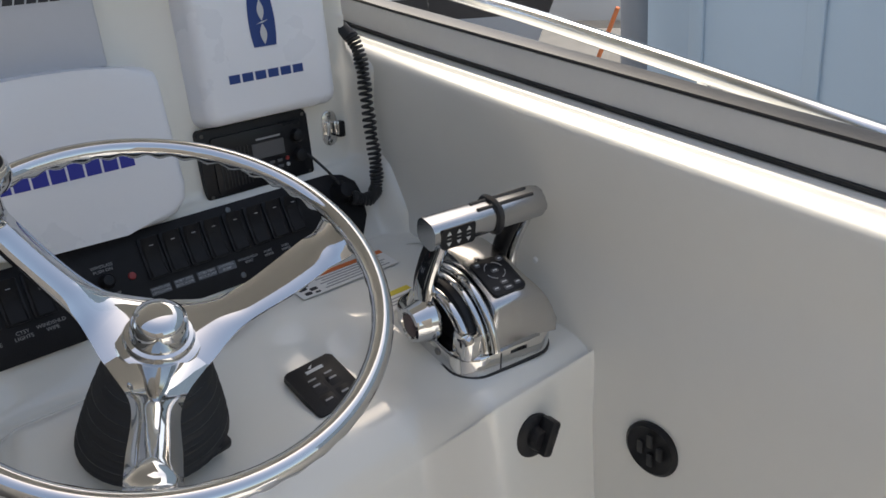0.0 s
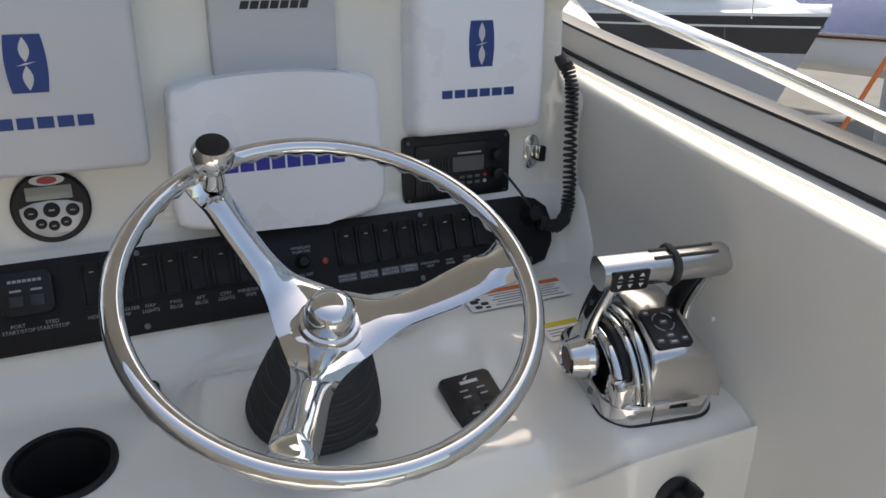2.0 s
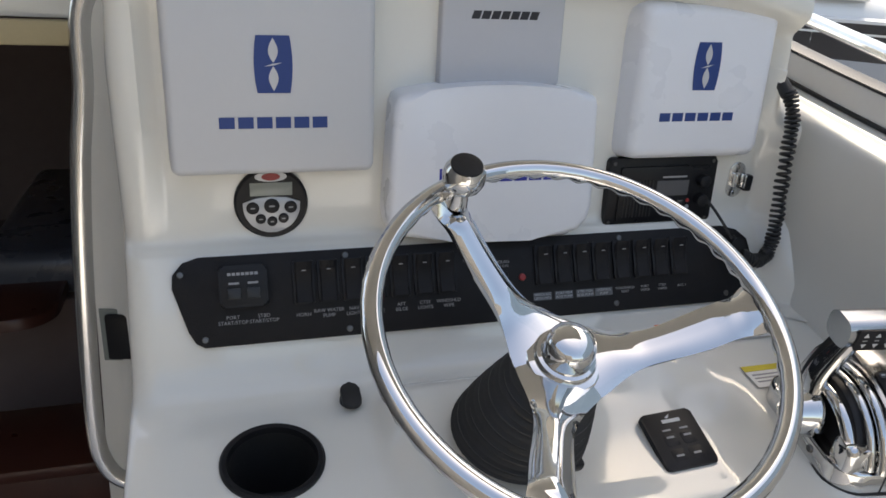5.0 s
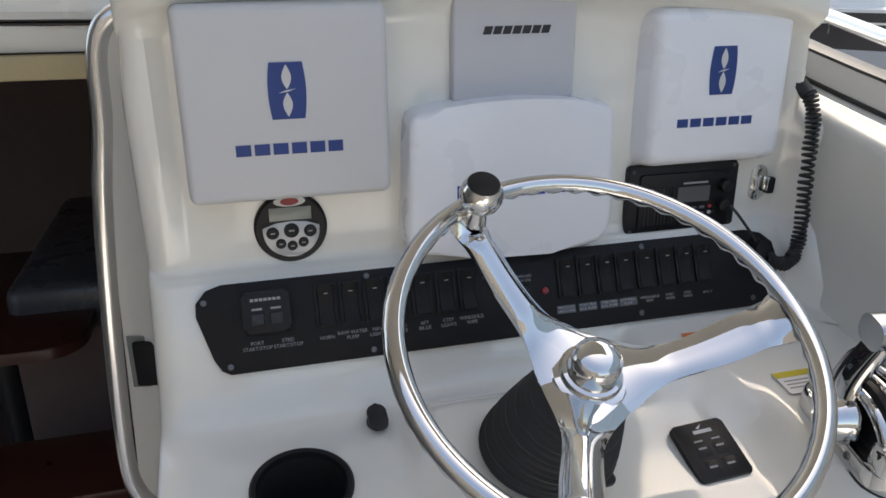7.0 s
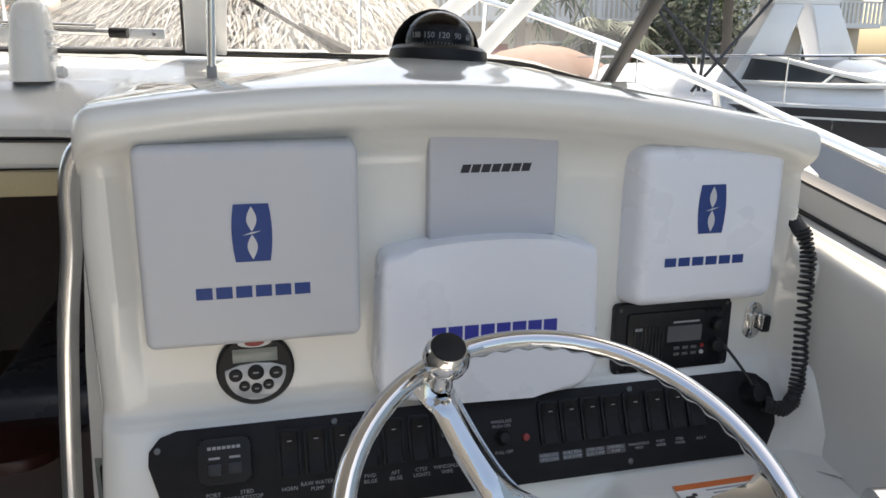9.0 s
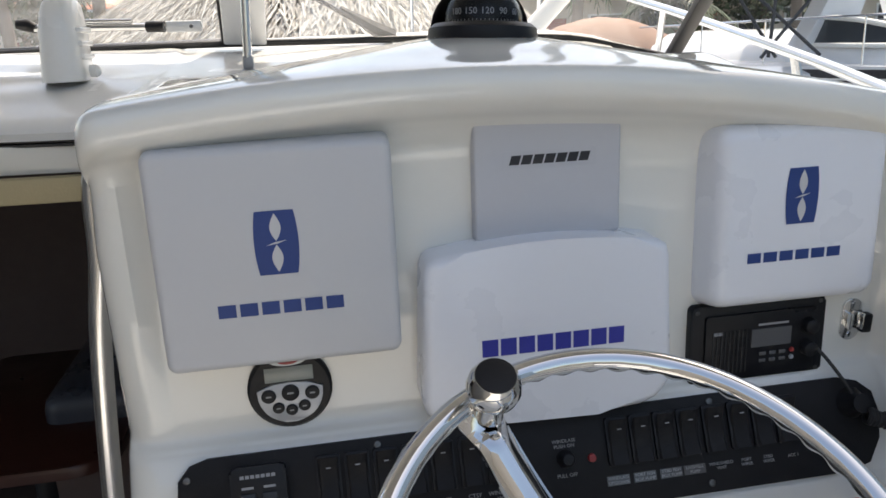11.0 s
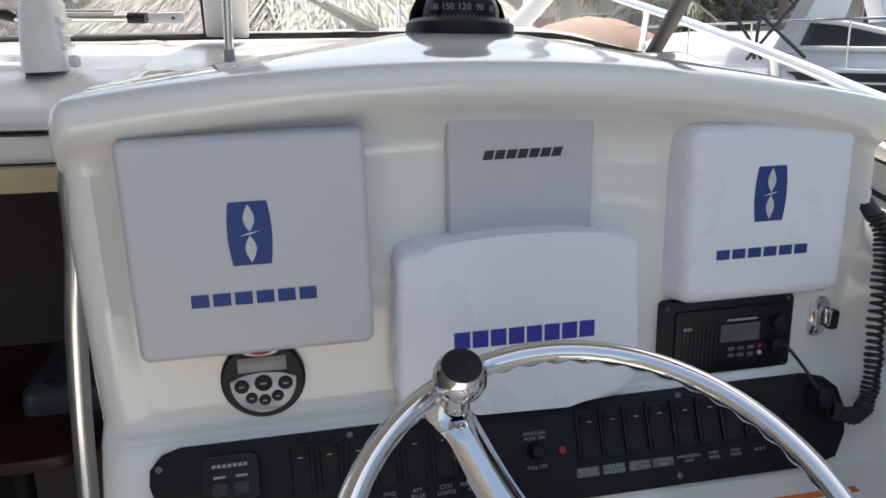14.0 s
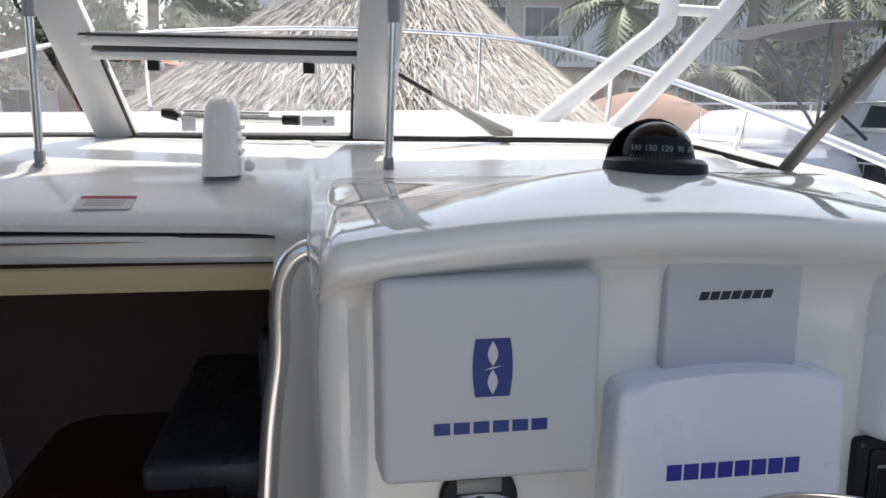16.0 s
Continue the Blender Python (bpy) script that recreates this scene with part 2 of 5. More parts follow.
def shelf_z(y):
    return 0.775 + 0.176 * y


def console_profile(x):
    a = arch(x)
    hump = 0.016 * math.exp(-((x - 0.03) / 0.16) ** 2)
    lift = 0.012 * math.exp(-((x - 0.03) / 0.30) ** 2)
    top = [(0.80, 1.300), (0.70, 1.301), (0.60, 1.305 + 0.3 * lift), (0.50, 1.303 + 0.6 * lift + 0.3 * hump + 0.35 * (a - 1.300)), (0.42, 1.302 + lift + 0.75 * hump + 0.7 * (a - 1.300)),
           (0.33, a + 0.006 + lift + hump), (0.24, a + 0.008 + lift + 0.45 * hump), (0.17, a + 0.009 + 0.4 * lift), (0.132, a + 0.007), (0.117, a + 0.002), (0.111, a - 0.009),
           (0.113, a - 0.024), (0.124, a - 0.036), (0.144, a - 0.048), (0.159, a - 0.064), (0.165, a - 0.092),
           (0.166, 1.15), (0.166, 1.05), (0.166, 0.985), (0.163, 0.958), (0.152, 0.947), (0.140, 0.934), (0.117, 0.888), (0.100, 0.848)]
    left = [(0.090, 0.822), (0.074, 0.799), (0.050, shelf_z(0.05)), (0.01, shelf_z(0.01)), (-0.04, shelf_z(-0.04)), (-0.09, shelf_z(-0.09)), (-0.14, shelf_z(-0.14)), (-0.18, shelf_z(-0.18)),
            (-0.205, 0.733), (-0.218, 0.712), (-0.222, 0.66), (-0.222, 0.4), (-0.20, 0.0)]
    right = [(0.094, 0.841), (0.080, 0.838), (0.045, 0.834), (0.0, 0.826), (-0.05, 0.818), (-0.10, 0.810), (-0.17, 0.798), (-0.236, 0.787),
             (-0.264, 0.779), (-0.282, 0.764), (-0.290, 0.738), (-0.292, 0.4), (-0.28, 0.0)]
    low = []
    for (ly, lz), (ry, rz) in zip(left, right):
        shift = 0.10 * smooth_step(-0.07, 0.02, ly)
        w = smooth_step(0.245 - shift, 0.315 - shift, x)
        y, z = ly + (ry - ly) * w, lz + (rz - lz) * w
        if z > 0.73:
            px = smooth_step(-0.135, -0.085, x) * (1 - smooth_step(0.246, 0.298, x))
            py = 1 - smooth_step(0.0, 0.075, y)
            z += (1 - w) * px * py * max(0.012, 0.0405 + 0.259 * min(0.0, y)) * smooth_step(-0.215, -0.19, y)
        low.append((y, z))
    # a raised rim frames the instrument face
    rim = smooth_step(-0.350, -0.376, x)
    rim_r = smooth_step(0.444, 0.464, x)
    face = []
    for y, z in top:
        if 0.97 < z < a - 0.035 and y > 0.13:
            k = rim * (0.25 + 0.75 * smooth_step(0.98, 1.12, z)) + rim_r * smooth_step(1.05, 1.13, z)
            y -= (y - 0.138) * min(1.0, k)
        face.append((y, z))
    return catmull(face + low, 9)


def console_mesh():
    cols = []
    # port side: a rounded corner, then a flat return to the bulkhead
    p = console_profile(-0.365)
    for near in (0.69, 0.262):
        cols.append([Vector((-0.405 if near > 0.3 else -0.403, max(q.x, near), q.y - 0.03 * smooth_step(1.08, 1.27, q.y))) for q in p])
    for k in range(6, -1, -1):
        a = radians(90 * k / 6)
        p = console_profile(-0.365)
        cols.append([Vector((-0.365 - (0.034 - 0.007 * smooth_step(1.16, 1.29, q.y)) * math.sin(a), q.x + 0.036 * (1 - math.cos(a)) * (1 - smooth_step(0.20, 0.40, q.x)), q.y - 0.026 * (1 - math.cos(a)) * smooth_step(1.08, 1.27, q.y))) for q in p])
    x = -0.35
    while x < 0.505:
        p = console_profile(x)
        k = smooth_step(0.460, 0.492, x)
        col = []
        for q in p:
            y, z = q.x, q.y
            up = smooth_step(1.075, 1.165, z)
            # above, the free end turns away forwards; below, the cove into the coaming comes aft
            y_up = y + (0.09 * k * k if y < 0.4 else 0)
            y_low = y - (0.035 * smooth_step(0.455, 0.505, x) if y > 0.05 else 0)
            y = y_low + (y_up - y_low) * up
            z -= 0.030 * k * k if z > 1.2 else 0
            xx = x - max(0.0, x - 0.462) * 0.62 * up
            col.append(Vector((xx, y, z)))
        cols.append(col)
        x += 0.006
    bm = grid_mesh(cols)
    # the hole for the cup holder
    hole = Vector((-0.248, -0.036, shelf_z(-0.036)))
    bmesh.ops.delete(bm, geom=[f for f in bm.faces if all((v.co - hole).length < 0.0560 for v in f.verts)], context="FACES")
    return bm


console = mesh_thing("helm_console", console_mesh(), GEL, "cream moulded fibreglass helm console with an arched brow", "console", "structure", smooth=50)


# ---- boat structure ----
def ledge(y):
    return 1.090 + 0.168 * y + 0.082 * max(0.0, y - 0.1) ** 2 if y < 0.9 else 1.294 + 0.10 * (y - 0.9)


def coaming():
    rows = []
    ys = [-1.9 + 0.1 * i for i in range(28)] + [0.82, 0.9]
    for y in ys:
        e = max(0.78, ledge(y))
        prof = [(0.462, 0.0), (0.468, 0.4), (0.470, 0.68), (0.479, 0.78), (0.492, 0.85), (0.4975, 0.87), (0.4982, 0.87 + (e - 0.95) * 0.5), (0.4988, e - 0.055), (0.4991, e - 0.032), (0.4995, e - 0.024), (0.5003, e - 0.018), (0.5022, e - 0.0135), (0.5050, e - 0.011), (0.5090, e - 0.0095), (0.516, e - 0.0085), (0.524, e - 0.0075), (0.5275, e - 0.0065), (0.530, e - 0.003), (0.533, e - 0.0015), (0.540, e - 0.001), (0.56, e + 0.001), (0.59, e - 0.002), (0.600, e - 0.05), (0.63, e - 0.15), (0.72, e - 0.18), (0.80, e - 0.19), (0.87, e - 0.205), (0.92, e - 0.25), (0.95, e - 0.40), (0.96, 0.0)]
        rows.append([Vector((x, y, z)) for x, z in prof])
    return grid_mesh(rows)


mesh_thing("wall_coaming", coaming(), GEL_WALL, "cream gelcoat cockpit coaming beside the helm", "wall", "structure", smooth=50)

# cockpit floor, unseen far walls and hardtop: they close the place round the camera
mesh_thing("floor", rbox(3.4, 3.6, 0.06, (-0.75, -1.5, -0.06)), DECK, "white non-skid cockpit floor", "floor", "structure")
# two unseen walls, added to cut light from port and aft and darken reflections
mesh_thing("wall_port", rbox(0.08, 3.9, 2.14, (-1.55, -1.35, 0.0), 0.03), LINING, "plain unseen wall added to port to block light", "wall", "structure")
mesh_thing("wall_aft", rbox(1.3, 0.10, 2.1, (-0.95, -2.6, 0.0), 0.03), LINING, "plain unseen wall added aft to block light", "wall", "structure")
mesh_thing("ceiling_hardtop", rbox(2.85, 1.54, 0.06, (-0.58, 0.52, 2.16), 0.03), CANVAS, "cream hardtop shading the helm", "ceiling", "structure")


def deck_z(x, y):
    knots = [(0.70, 1.255), (0.76, 1.281), (0.80, 1.294), (0.84, 1.302), (0.95, 1.318), (1.10, 1.345), (1.20, 1.350), (1.40, 1.353), (1.8, 1.36), (4.0, 1.36)]
    z = float(np.interp(y, [k[0] for k in knots], [k[1] for k in knots]))
    return z - max(0.0, x - 0.4) * 0.15


def lip(x):
    """How far aft the deck edge has swung where it rounds into the console, 0 to 1."""
    return float(np.interp(x, [-0.53, -0.51, -0.49, -0.472, -0.457, -0.442, -0.427, -0.418, -0.414, -0.410, -0.405], [0.0, 0.008, 0.03, 0.07, 0.115, 0.165, 0.23, 0.31, 0.42, 0.70, 1.0]))


def deck_mesh():
    rows = []
    xs = [-2.3 + 0.1 * i for i in range(18)] + [-0.56 + 0.012 * i for i in range(17)] + [-0.34 + 0.05 * i for i in range(18)]
    for x in xs:
        w = lip(x)
        e = 0.675 - 0.40 * w + 0.20 * max(0.0, -0.50 - x)
        row = [(e + 0.03, 1.215), (e - 0.002, 1.218), (e - 0.008, 1.230), (e, 1.242 + 0.012 * w), (e + 0.02, 1.253 + 0.02 * w), (e + 0.05, 1.265 + 0.018 * w), (e + 0.09, 1.282 + 0.006 * w), (e + 0.13, 1.294 - 0.004 * w), (e + 0.165, 1.302 - 0.01 * w)]
        n = 14
        tail = []
        for i in range(1, n + 1):
            y = (e + 0.165) + (4.0 - e - 0.165) * (i / n) ** 2.2
            flat = 1.293 + 0.009 * smooth_step(0.4, 0.84, y)
            tail.append((y, max(flat, deck_z(x, y)) - max(0.0, x - 0.4) * 0.15 if y < 0.84 else deck_z(x, y)))
        rows.append([Vector((x, y, min(z, ledge(y) - 0.006) if x > 0.43 and y < 0.9 else z)) for y, z in row + tail])
    return grid_mesh(rows)


mesh_thing("deck", deck_mesh(), DECK, "glossy white foredeck and dash top", "deck", "structure", smooth=50)

# companionway: bulkhead beside the console, header with its track, dark cabin below
def bulkhead():
    """The strip between companionway and console, under the rounding deck edge."""
    rows = []
    for z in (0.0, 0.25, 0.55, 0.83, 0.985, 1.1, 1.2, 1.226):
        x0 = float(np.interp(z, [0, 0.25, 0.83, 0.985, 1.2, 1.226], [-0.535, -0.533, -0.509, -0.4965, -0.474, -0.472]))
        xs = [x0 + (-0.396 - x0) * i / 10 for i in range(11)]
        front = [Vector((x, 0.689 - 0.40 * min(0.40, lip(max(x, -0.49))), z)) for x in xs]
        rows.append([Vector((x0 + 0.02, 0.76, z)), Vector((x0 + 0.001, 0.755, z))] + front + [Vector((-0.39, 0.60, z))])
    return grid_mesh(rows)


mesh_thing("wall_bulkhead", bulkhead(), GEL_WALL, "cream bulkhead strip beside the companionway", "wall", "structure", smooth=40)

def oblique(k, bm):
    """Swings a trim piece forwards to port, as the deck edge runs."""
    for v in bm.verts:
        v.co.y += k * max(0.0, -0.48 - v.co.x)
    return bm


mesh_thing("trim_header", oblique(0.10, rbox(1.55, 0.03, 0.046, (-1.247, 0.715, 1.163), 0.003)), GEL, "cream header over the companionway", "trim", "structure")
mesh_thing("trim_track", oblique(0.20, join(rbox(1.55, 0.012, 0.005, (-1.247, 0.690, 1.2065), 0.001), rbox(1.55, 0.02, 0.006, (-1.247, 0.694, 1.2135), 0.001))), ALU_DARK, "black sliding-hatch track under the deck edge", "trim", "structure")
mesh_thing("trim_tan", oblique(0.05, rbox(1.55, 0.028, 0.040, (-1.252, 0.690, 1.121), 0.003)), TAN, "tan vinyl trim along the companionway header", "trim", "structure")


def cabin():
    bm = bmesh.new()
    x0, x1, y0, y1, z0, z1 = -1.95, -0.46, 0.72, 2.6, -0.35, 1.20
    v = [bm.verts.new(p) for p in ((x0, y0, z0), (x1, y0, z0), (x1, y1, z0), (x0, y1, z0), (x0, y0, z1), (x1, y0, z1), (x1, y1, z1), (x0, y1, z1))]
    for f in ((0, 1, 2, 3), (4, 5, 6, 7), (1, 2, 6, 5), (2, 3, 7, 6), (3, 0, 4, 7)):
        bm.faces.new([v[i] for i in f])
    return bm


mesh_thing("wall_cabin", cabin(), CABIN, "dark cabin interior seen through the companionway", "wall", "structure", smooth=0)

# ---- windscreen ----
BASE = [(-2.2, 1.28), (-1.12, 1.27), (-0.86, 1.235), (-0.32, 1.11), (0.21, 1.06), (0.42, 0.99), (0.53, 0.855)]


def screen_point(x, y, h):
    z = deck_z(x, y) + 0.002
    return Vector((x + (0.22 * h if x > 0.5 else (-0.33 * h if x < -0.7 else (0.15 * h if x > -0.5 else 0.0))), y - 0.60 * h, z + h))


windscreen = thing("windscreen", (0, 1.1, 1.34), "aluminium-framed boat windscreen with clear glass and an opening vent", "windscreen")
CURVE = [(p.x, p.y) for p in catmull(BASE, 4)]
part("gasket", tube([screen_point(x, y, 0.0) + Vector((0, 0, 0.002)) for x, y in CURVE], 0.007, 8), RUBBER, windscreen, "black rubber gasket along the foot of the glass")


def pane(points, m=GLASS, name="pane"):
    bm = grid_mesh(points)
    ob = part(name, bm, m, windscreen, smooth=40)
    ob.visible_shadow = False
    return ob


def strip(x0, y0, x1, y1, h0, h1, n=6):
    return [[screen_point(x0 + (x1 - x0) * i / n, y0 + (y1 - y0) * i / n, h) for i in range(n + 1)] for h in (h0, h1)]


pane([[screen_point(x, y, h) for x, y in CURVE if x > -0.30] for h in (0.004, 0.6)])
pane(strip(-2.2, 1.28, -0.90, 1.24, 0.004, 0.6))
pane([[Vector((x0 + (x1 - x0) * i / 6, 1.229 - 0.229 * (x0 + (x1 - x0) * i / 6 + 0.835) - 0.60 * h, 1.353 + h)) for i in range(7)] for x0, x1, h in ((-0.81, -0.333, 0.004), (-0.84, -0.328, 0.158))])
pane([[Vector((x0 + (x1 - x0) * i / 6, 1.229 - 0.229 * (x0 + (x1 - x0) * i / 6 + 0.835) - 0.60 * h, 1.353 + h)) for i in range(7)] for x0, x1, h in ((-0.875, -0.312, 0.200), (-0.93, -0.30, 0.36))])
pane(m=GLASS_SIDE, points=[[Vector((0.571 - 0.10 * h, y, max(0.79, ledge(y)) + 0.04 + h)) for y in (-1.5, -0.9, -0.3, 0.3, 0.70)] for h in (0.0, 0.3, 0.8)])


def bar(a, b, w, d, mat, name, parent, label=""):
    """A squared bar from a to b."""
    a, b = Vector(a), Vector(b)
    ax = (b - a).normalized()
    side = ax.cross(Vector((0, 1, 0.3))).normalized()
    up = side.cross(ax)
    bm = rbox(w, d, (b - a).length, bevel=min(w, d) * 0.15)
    bm.transform(Matrix.Translation(a) @ Matrix((side, up, ax)).transposed().to_4x4())
    return part(name, bm, mat, parent, label)


def vent_point(x, h):
    """A point in the plane of the opening vent."""
    return Vector((x, 1.229 - 0.229 * (x + 0.835) - 0.60 * h, 1.353 + h))


bar(vent_point(-0.850, 0), vent_point(-0.925, 0.34), 0.088, 0.03, ALU, "mullion", windscreen)
bar(vent_point(-0.288, 0), vent_point(-0.268, 0.34), 0.086, 0.03, ALU, "mullion", windscreen)
bar((0.530, 0.855, 1.283), (0.500, 0.40, 1.62), 0.028, 0.014, ALU_DARK, "mullion", windscreen, "black corner mullion")
bar(vent_point(-0.880, 0.203), vent_point(-0.31, 0.187), 0.020, 0.020, ALU, "rail", windscreen, "upper rail of the fixed pane")
bar(vent_point(-0.880, 0.190), vent_point(-0.31, 0.170), 0.014, 0.014, ALU_DARK, "seal", windscreen, "black seal of the opening vent")
bar(vent_point(-0.870, 0.174), vent_point(-0.31, 0.161), 0.018, 0.020, ALU, "rail", windscreen, "top rail of the opening vent")
bar(vent_point(-0.884, 0.215), vent_point(-0.31, 0.199), 0.005, 0.022, RUBBER, "seal", windscreen, "black glazing seal")
bar(vent_point(-0.812, 0.004), vent_point(-0.845, 0.166), 0.006, 0.022, RUBBER, "seal", windscreen, "black glazing seal")
bar(vent_point(-0.333, 0.004), vent_point(-0.329, 0.158), 0.005, 0.022, RUBBER, "seal", windscreen, "black glazing seal")
bar(vent_point(-0.812, 0.002), vent_point(-0.33, 0.002), 0.008, 0.022, ALU_DARK, "seal", windscreen, "black seal of the opening vent")
for x, h in ((-0.737, 0.150), (-0.418, 0.143)):
    part("latch", rbox(0.024, 0.014, 0.022, tuple(vent_point(x, h) + Vector((0, -0.014, -0.011))), 0.003), BLACK, windscreen, "small black vent latch")
wiper = thing("windscreen_wiper", (-0.02, 1.07, 1.35), "dark windscreen wiper resting on the outside of the glass", "wiper")
part("arm", tube([(-0.005, 1.10, 1.352), (-0.11, 1.075, 1.415), (-0.235, 1.04, 1.485)], 0.005, 8), ALU_DARK, wiper)
part("blade", tube([(0.02, 1.11, 1.350), (-0.02, 1.10, 1.368), (-0.09, 1.085, 1.412)], 0.013, 6, radii=[0.016, 0.015, 0.005]), RUBBER, wiper)

side_frame = thing("side_window_frame", (0.57, -0.3, 1.06), "grey anodised side window frame with black seals", "window frame")


def long_bar(x, dz0, dz1, w, mat, name, label=""):
    rows = []
    ys = [-1.56 + 0.1 * i for i in range(23)]
    for y in ys:
        e = max(0.79, ledge(y))
        rows.append([Vector(p) for p in ((x - w / 2, y, e + dz0), (x + w / 2, y, e + dz0), (x + w / 2, y, e + dz1), (x + w * 0.2, y, e + dz1 + 0.002), (x - w / 2, y, e + dz1 - 0.002), (x - w / 2, y, e + dz0))])
    bm = grid_mesh(rows)
    return part(name, bm, mat, side_frame, label, smooth=30)


long_bar(0.566, 0.001, 0.008, 0.034, RUBBER, "gasket", "black rubber gasket")
long_bar(0.566, 0.007, 0.045, 0.028, ALU, "sill_extrusion")
long_bar(0.566, 0.044, 0.050, 0.030, ALU_DARK, "seal", "black glazing seal")

# ---- stainless bow rail and stanchions ----
bow_rail = thing("bow_rail", (0.9, 0.8, 1.0), "polished stainless bow rail along the gunwale", "rail")
RAIL = catmull([(0.795, -1.3, 0.79), (0.80, -0.45, 0.995), (0.80, -0.10, 1.079), (0.81, 0.16, 1.134), (0.88, 0.565, 1.193), (0.93, 0.75, 1.212), (1.0, 1.13, 1.266), (1.02, 1.95, 1.41), (0.92, 3.0, 1.60), (0.55, 4.0, 1.78), (-0.45, 4.5, 1.86), (-1.45, 4.0, 1.78), (-1.82, 3.0, 1.60), (-1.92, 1.95, 1.41), (-1.9, 1.13, 1.27)], 8)
part("top_rail", tube(RAIL, 0.0135, 10), STEEL, bow_rail)
for a, b in (((0.80, -0.235, 1.046), (0.80, -0.20, 0.86)), ((1.0, 1.145, 1.262), (1.01, 1.12, 1.15)), ((1.02, 1.9, 1.40), (1.05, 2.0, 1.26)), ((0.93, 2.95, 1.59), (0.94, 3.05, 1.28)), ((0.5, 4.03, 1.78), (0.5, 4.1, 1.3)), ((-0.45, 4.5, 1.86), (-0.45, 4.5, 1.3)), ((-1.4, 4.03, 1.78), (-1.4, 4.1, 1.3)), ((-1.83, 2.95, 1.59), (-1.84, 3.05, 1.28))):
    part("stanchion", tube([a, b], 0.0115, 8), STEEL, bow_rail)

# foredeck to the bow and topsides
foredeck = bmesh.new()
ring = [(0.56, 0.9, 1.27), (0.80, 0.5, 1.14), (0.98, 0.9, 1.20), (1.1, 1.5, 1.22), (1.08, 2.4, 1.27), (0.9, 3.3, 1.30), (0.45, 4.1, 1.32), (-0.45, 4.6, 1.33), (-1.35, 4.1, 1.32), (-1.8, 3.3, 1.30), (-1.98, 2.4, 1.27), (-2.0, 1.5, 1.22), (-2.0, 0.9, 1.2)]
tops = [foredeck.verts.new(p) for p in ring]
foredeck.faces.new(tops)
lows = [foredeck.verts.new((x * 0.85 - 0.06, y * 0.94, -0.6)) for x, y, z in ring]
for i in range(len(ring) - 1):
    foredeck.faces.new((tops[i], tops[i + 1], lows[i + 1], lows[i]))
mesh_thing("deck_bow", foredeck, DECK, "white foredeck and bow topsides", "deck", "structure")

# ---- dash-top fittings ----
for x, y, z, lean in ((-0.272, 0.840, 1.300, 0.014), (-0.920, 0.940, 1.313, 0.004)):
    post = thing("support_post", (x, y, z), "slim grey aluminium post standing on the dash top", "post", "posts on the dash top")
    part("foot", join(lathe([(0, 0), (0.014, 0), (0.0135, 0.004), (0.011, 0.007), (0, 0.007)], 16, Matrix.Translation((x, y, z))), rbox(0.019, 0.017, 0.026, (x, y, z + 0.004), 0.005)), PILE_GREY, post, "dull grey cast foot")
    part("rod", tube([(x, y, z + 0.026), (x + lean, y + 0.006, z + 0.31), (x + lean * 2.6, y + 0.02, 2.16)], 0.0085, 12), STEEL, post)
    part("collar", tube([(x + lean, y + 0.006, z + 0.27), (x + lean, y + 0.007, z + 0.31)], 0.0115, 12), PILE_GREY, post)


def wiper_motor():
    t = thing("wiper_motor_cover", (-0.57, 0.84, 1.302), "white rounded plastic cover standing on the dash top", "cover")
    rows = []
    for k in range(13):
        h = k / 12
        z = 0.138 * math.sin(h * math.pi / 2) ** 0.9
        w = 0.036 * (1 - 0.30 * h) * math.sqrt(max(0.0, 1 - h ** 5))
        d = 0.062 * (1 - 0.25 * h) * math.sqrt(max(0.0, 1 - h ** 5))
        ring_ = []
        for i in range(25):
            a = 2 * math.pi * i / 24
            c, s = math.cos(a), math.sin(a)
            ring_.append(Vector((-0.575 + w * math.copysign(abs(c) ** 0.6, c) + 0.005 * h, 0.856 + d * math.copysign(abs(s) ** 0.6, s) + 0.012 * h, 1.3005 + z)))
        rows.append(ring_)
    part("housing", grid_mesh(rows), DECK, t)
    for k in range(3):
        part("rib", rbox(0.018, 0.074, 0.009, (-0.545, 0.859, 1.335 + 0.022 * k), 0.003), DECK, t)
    part("knob", lathe([(0, 0), (0.010, 0.001), (0.011, 0.012), (0.006, 0.018), (0, 0.019)], 12, Matrix.Translation((-0.535, 0.834, 1.316)) @ pose(0, 0, 0, 0, 90, 0)), DECK, t)


wiper_motor()


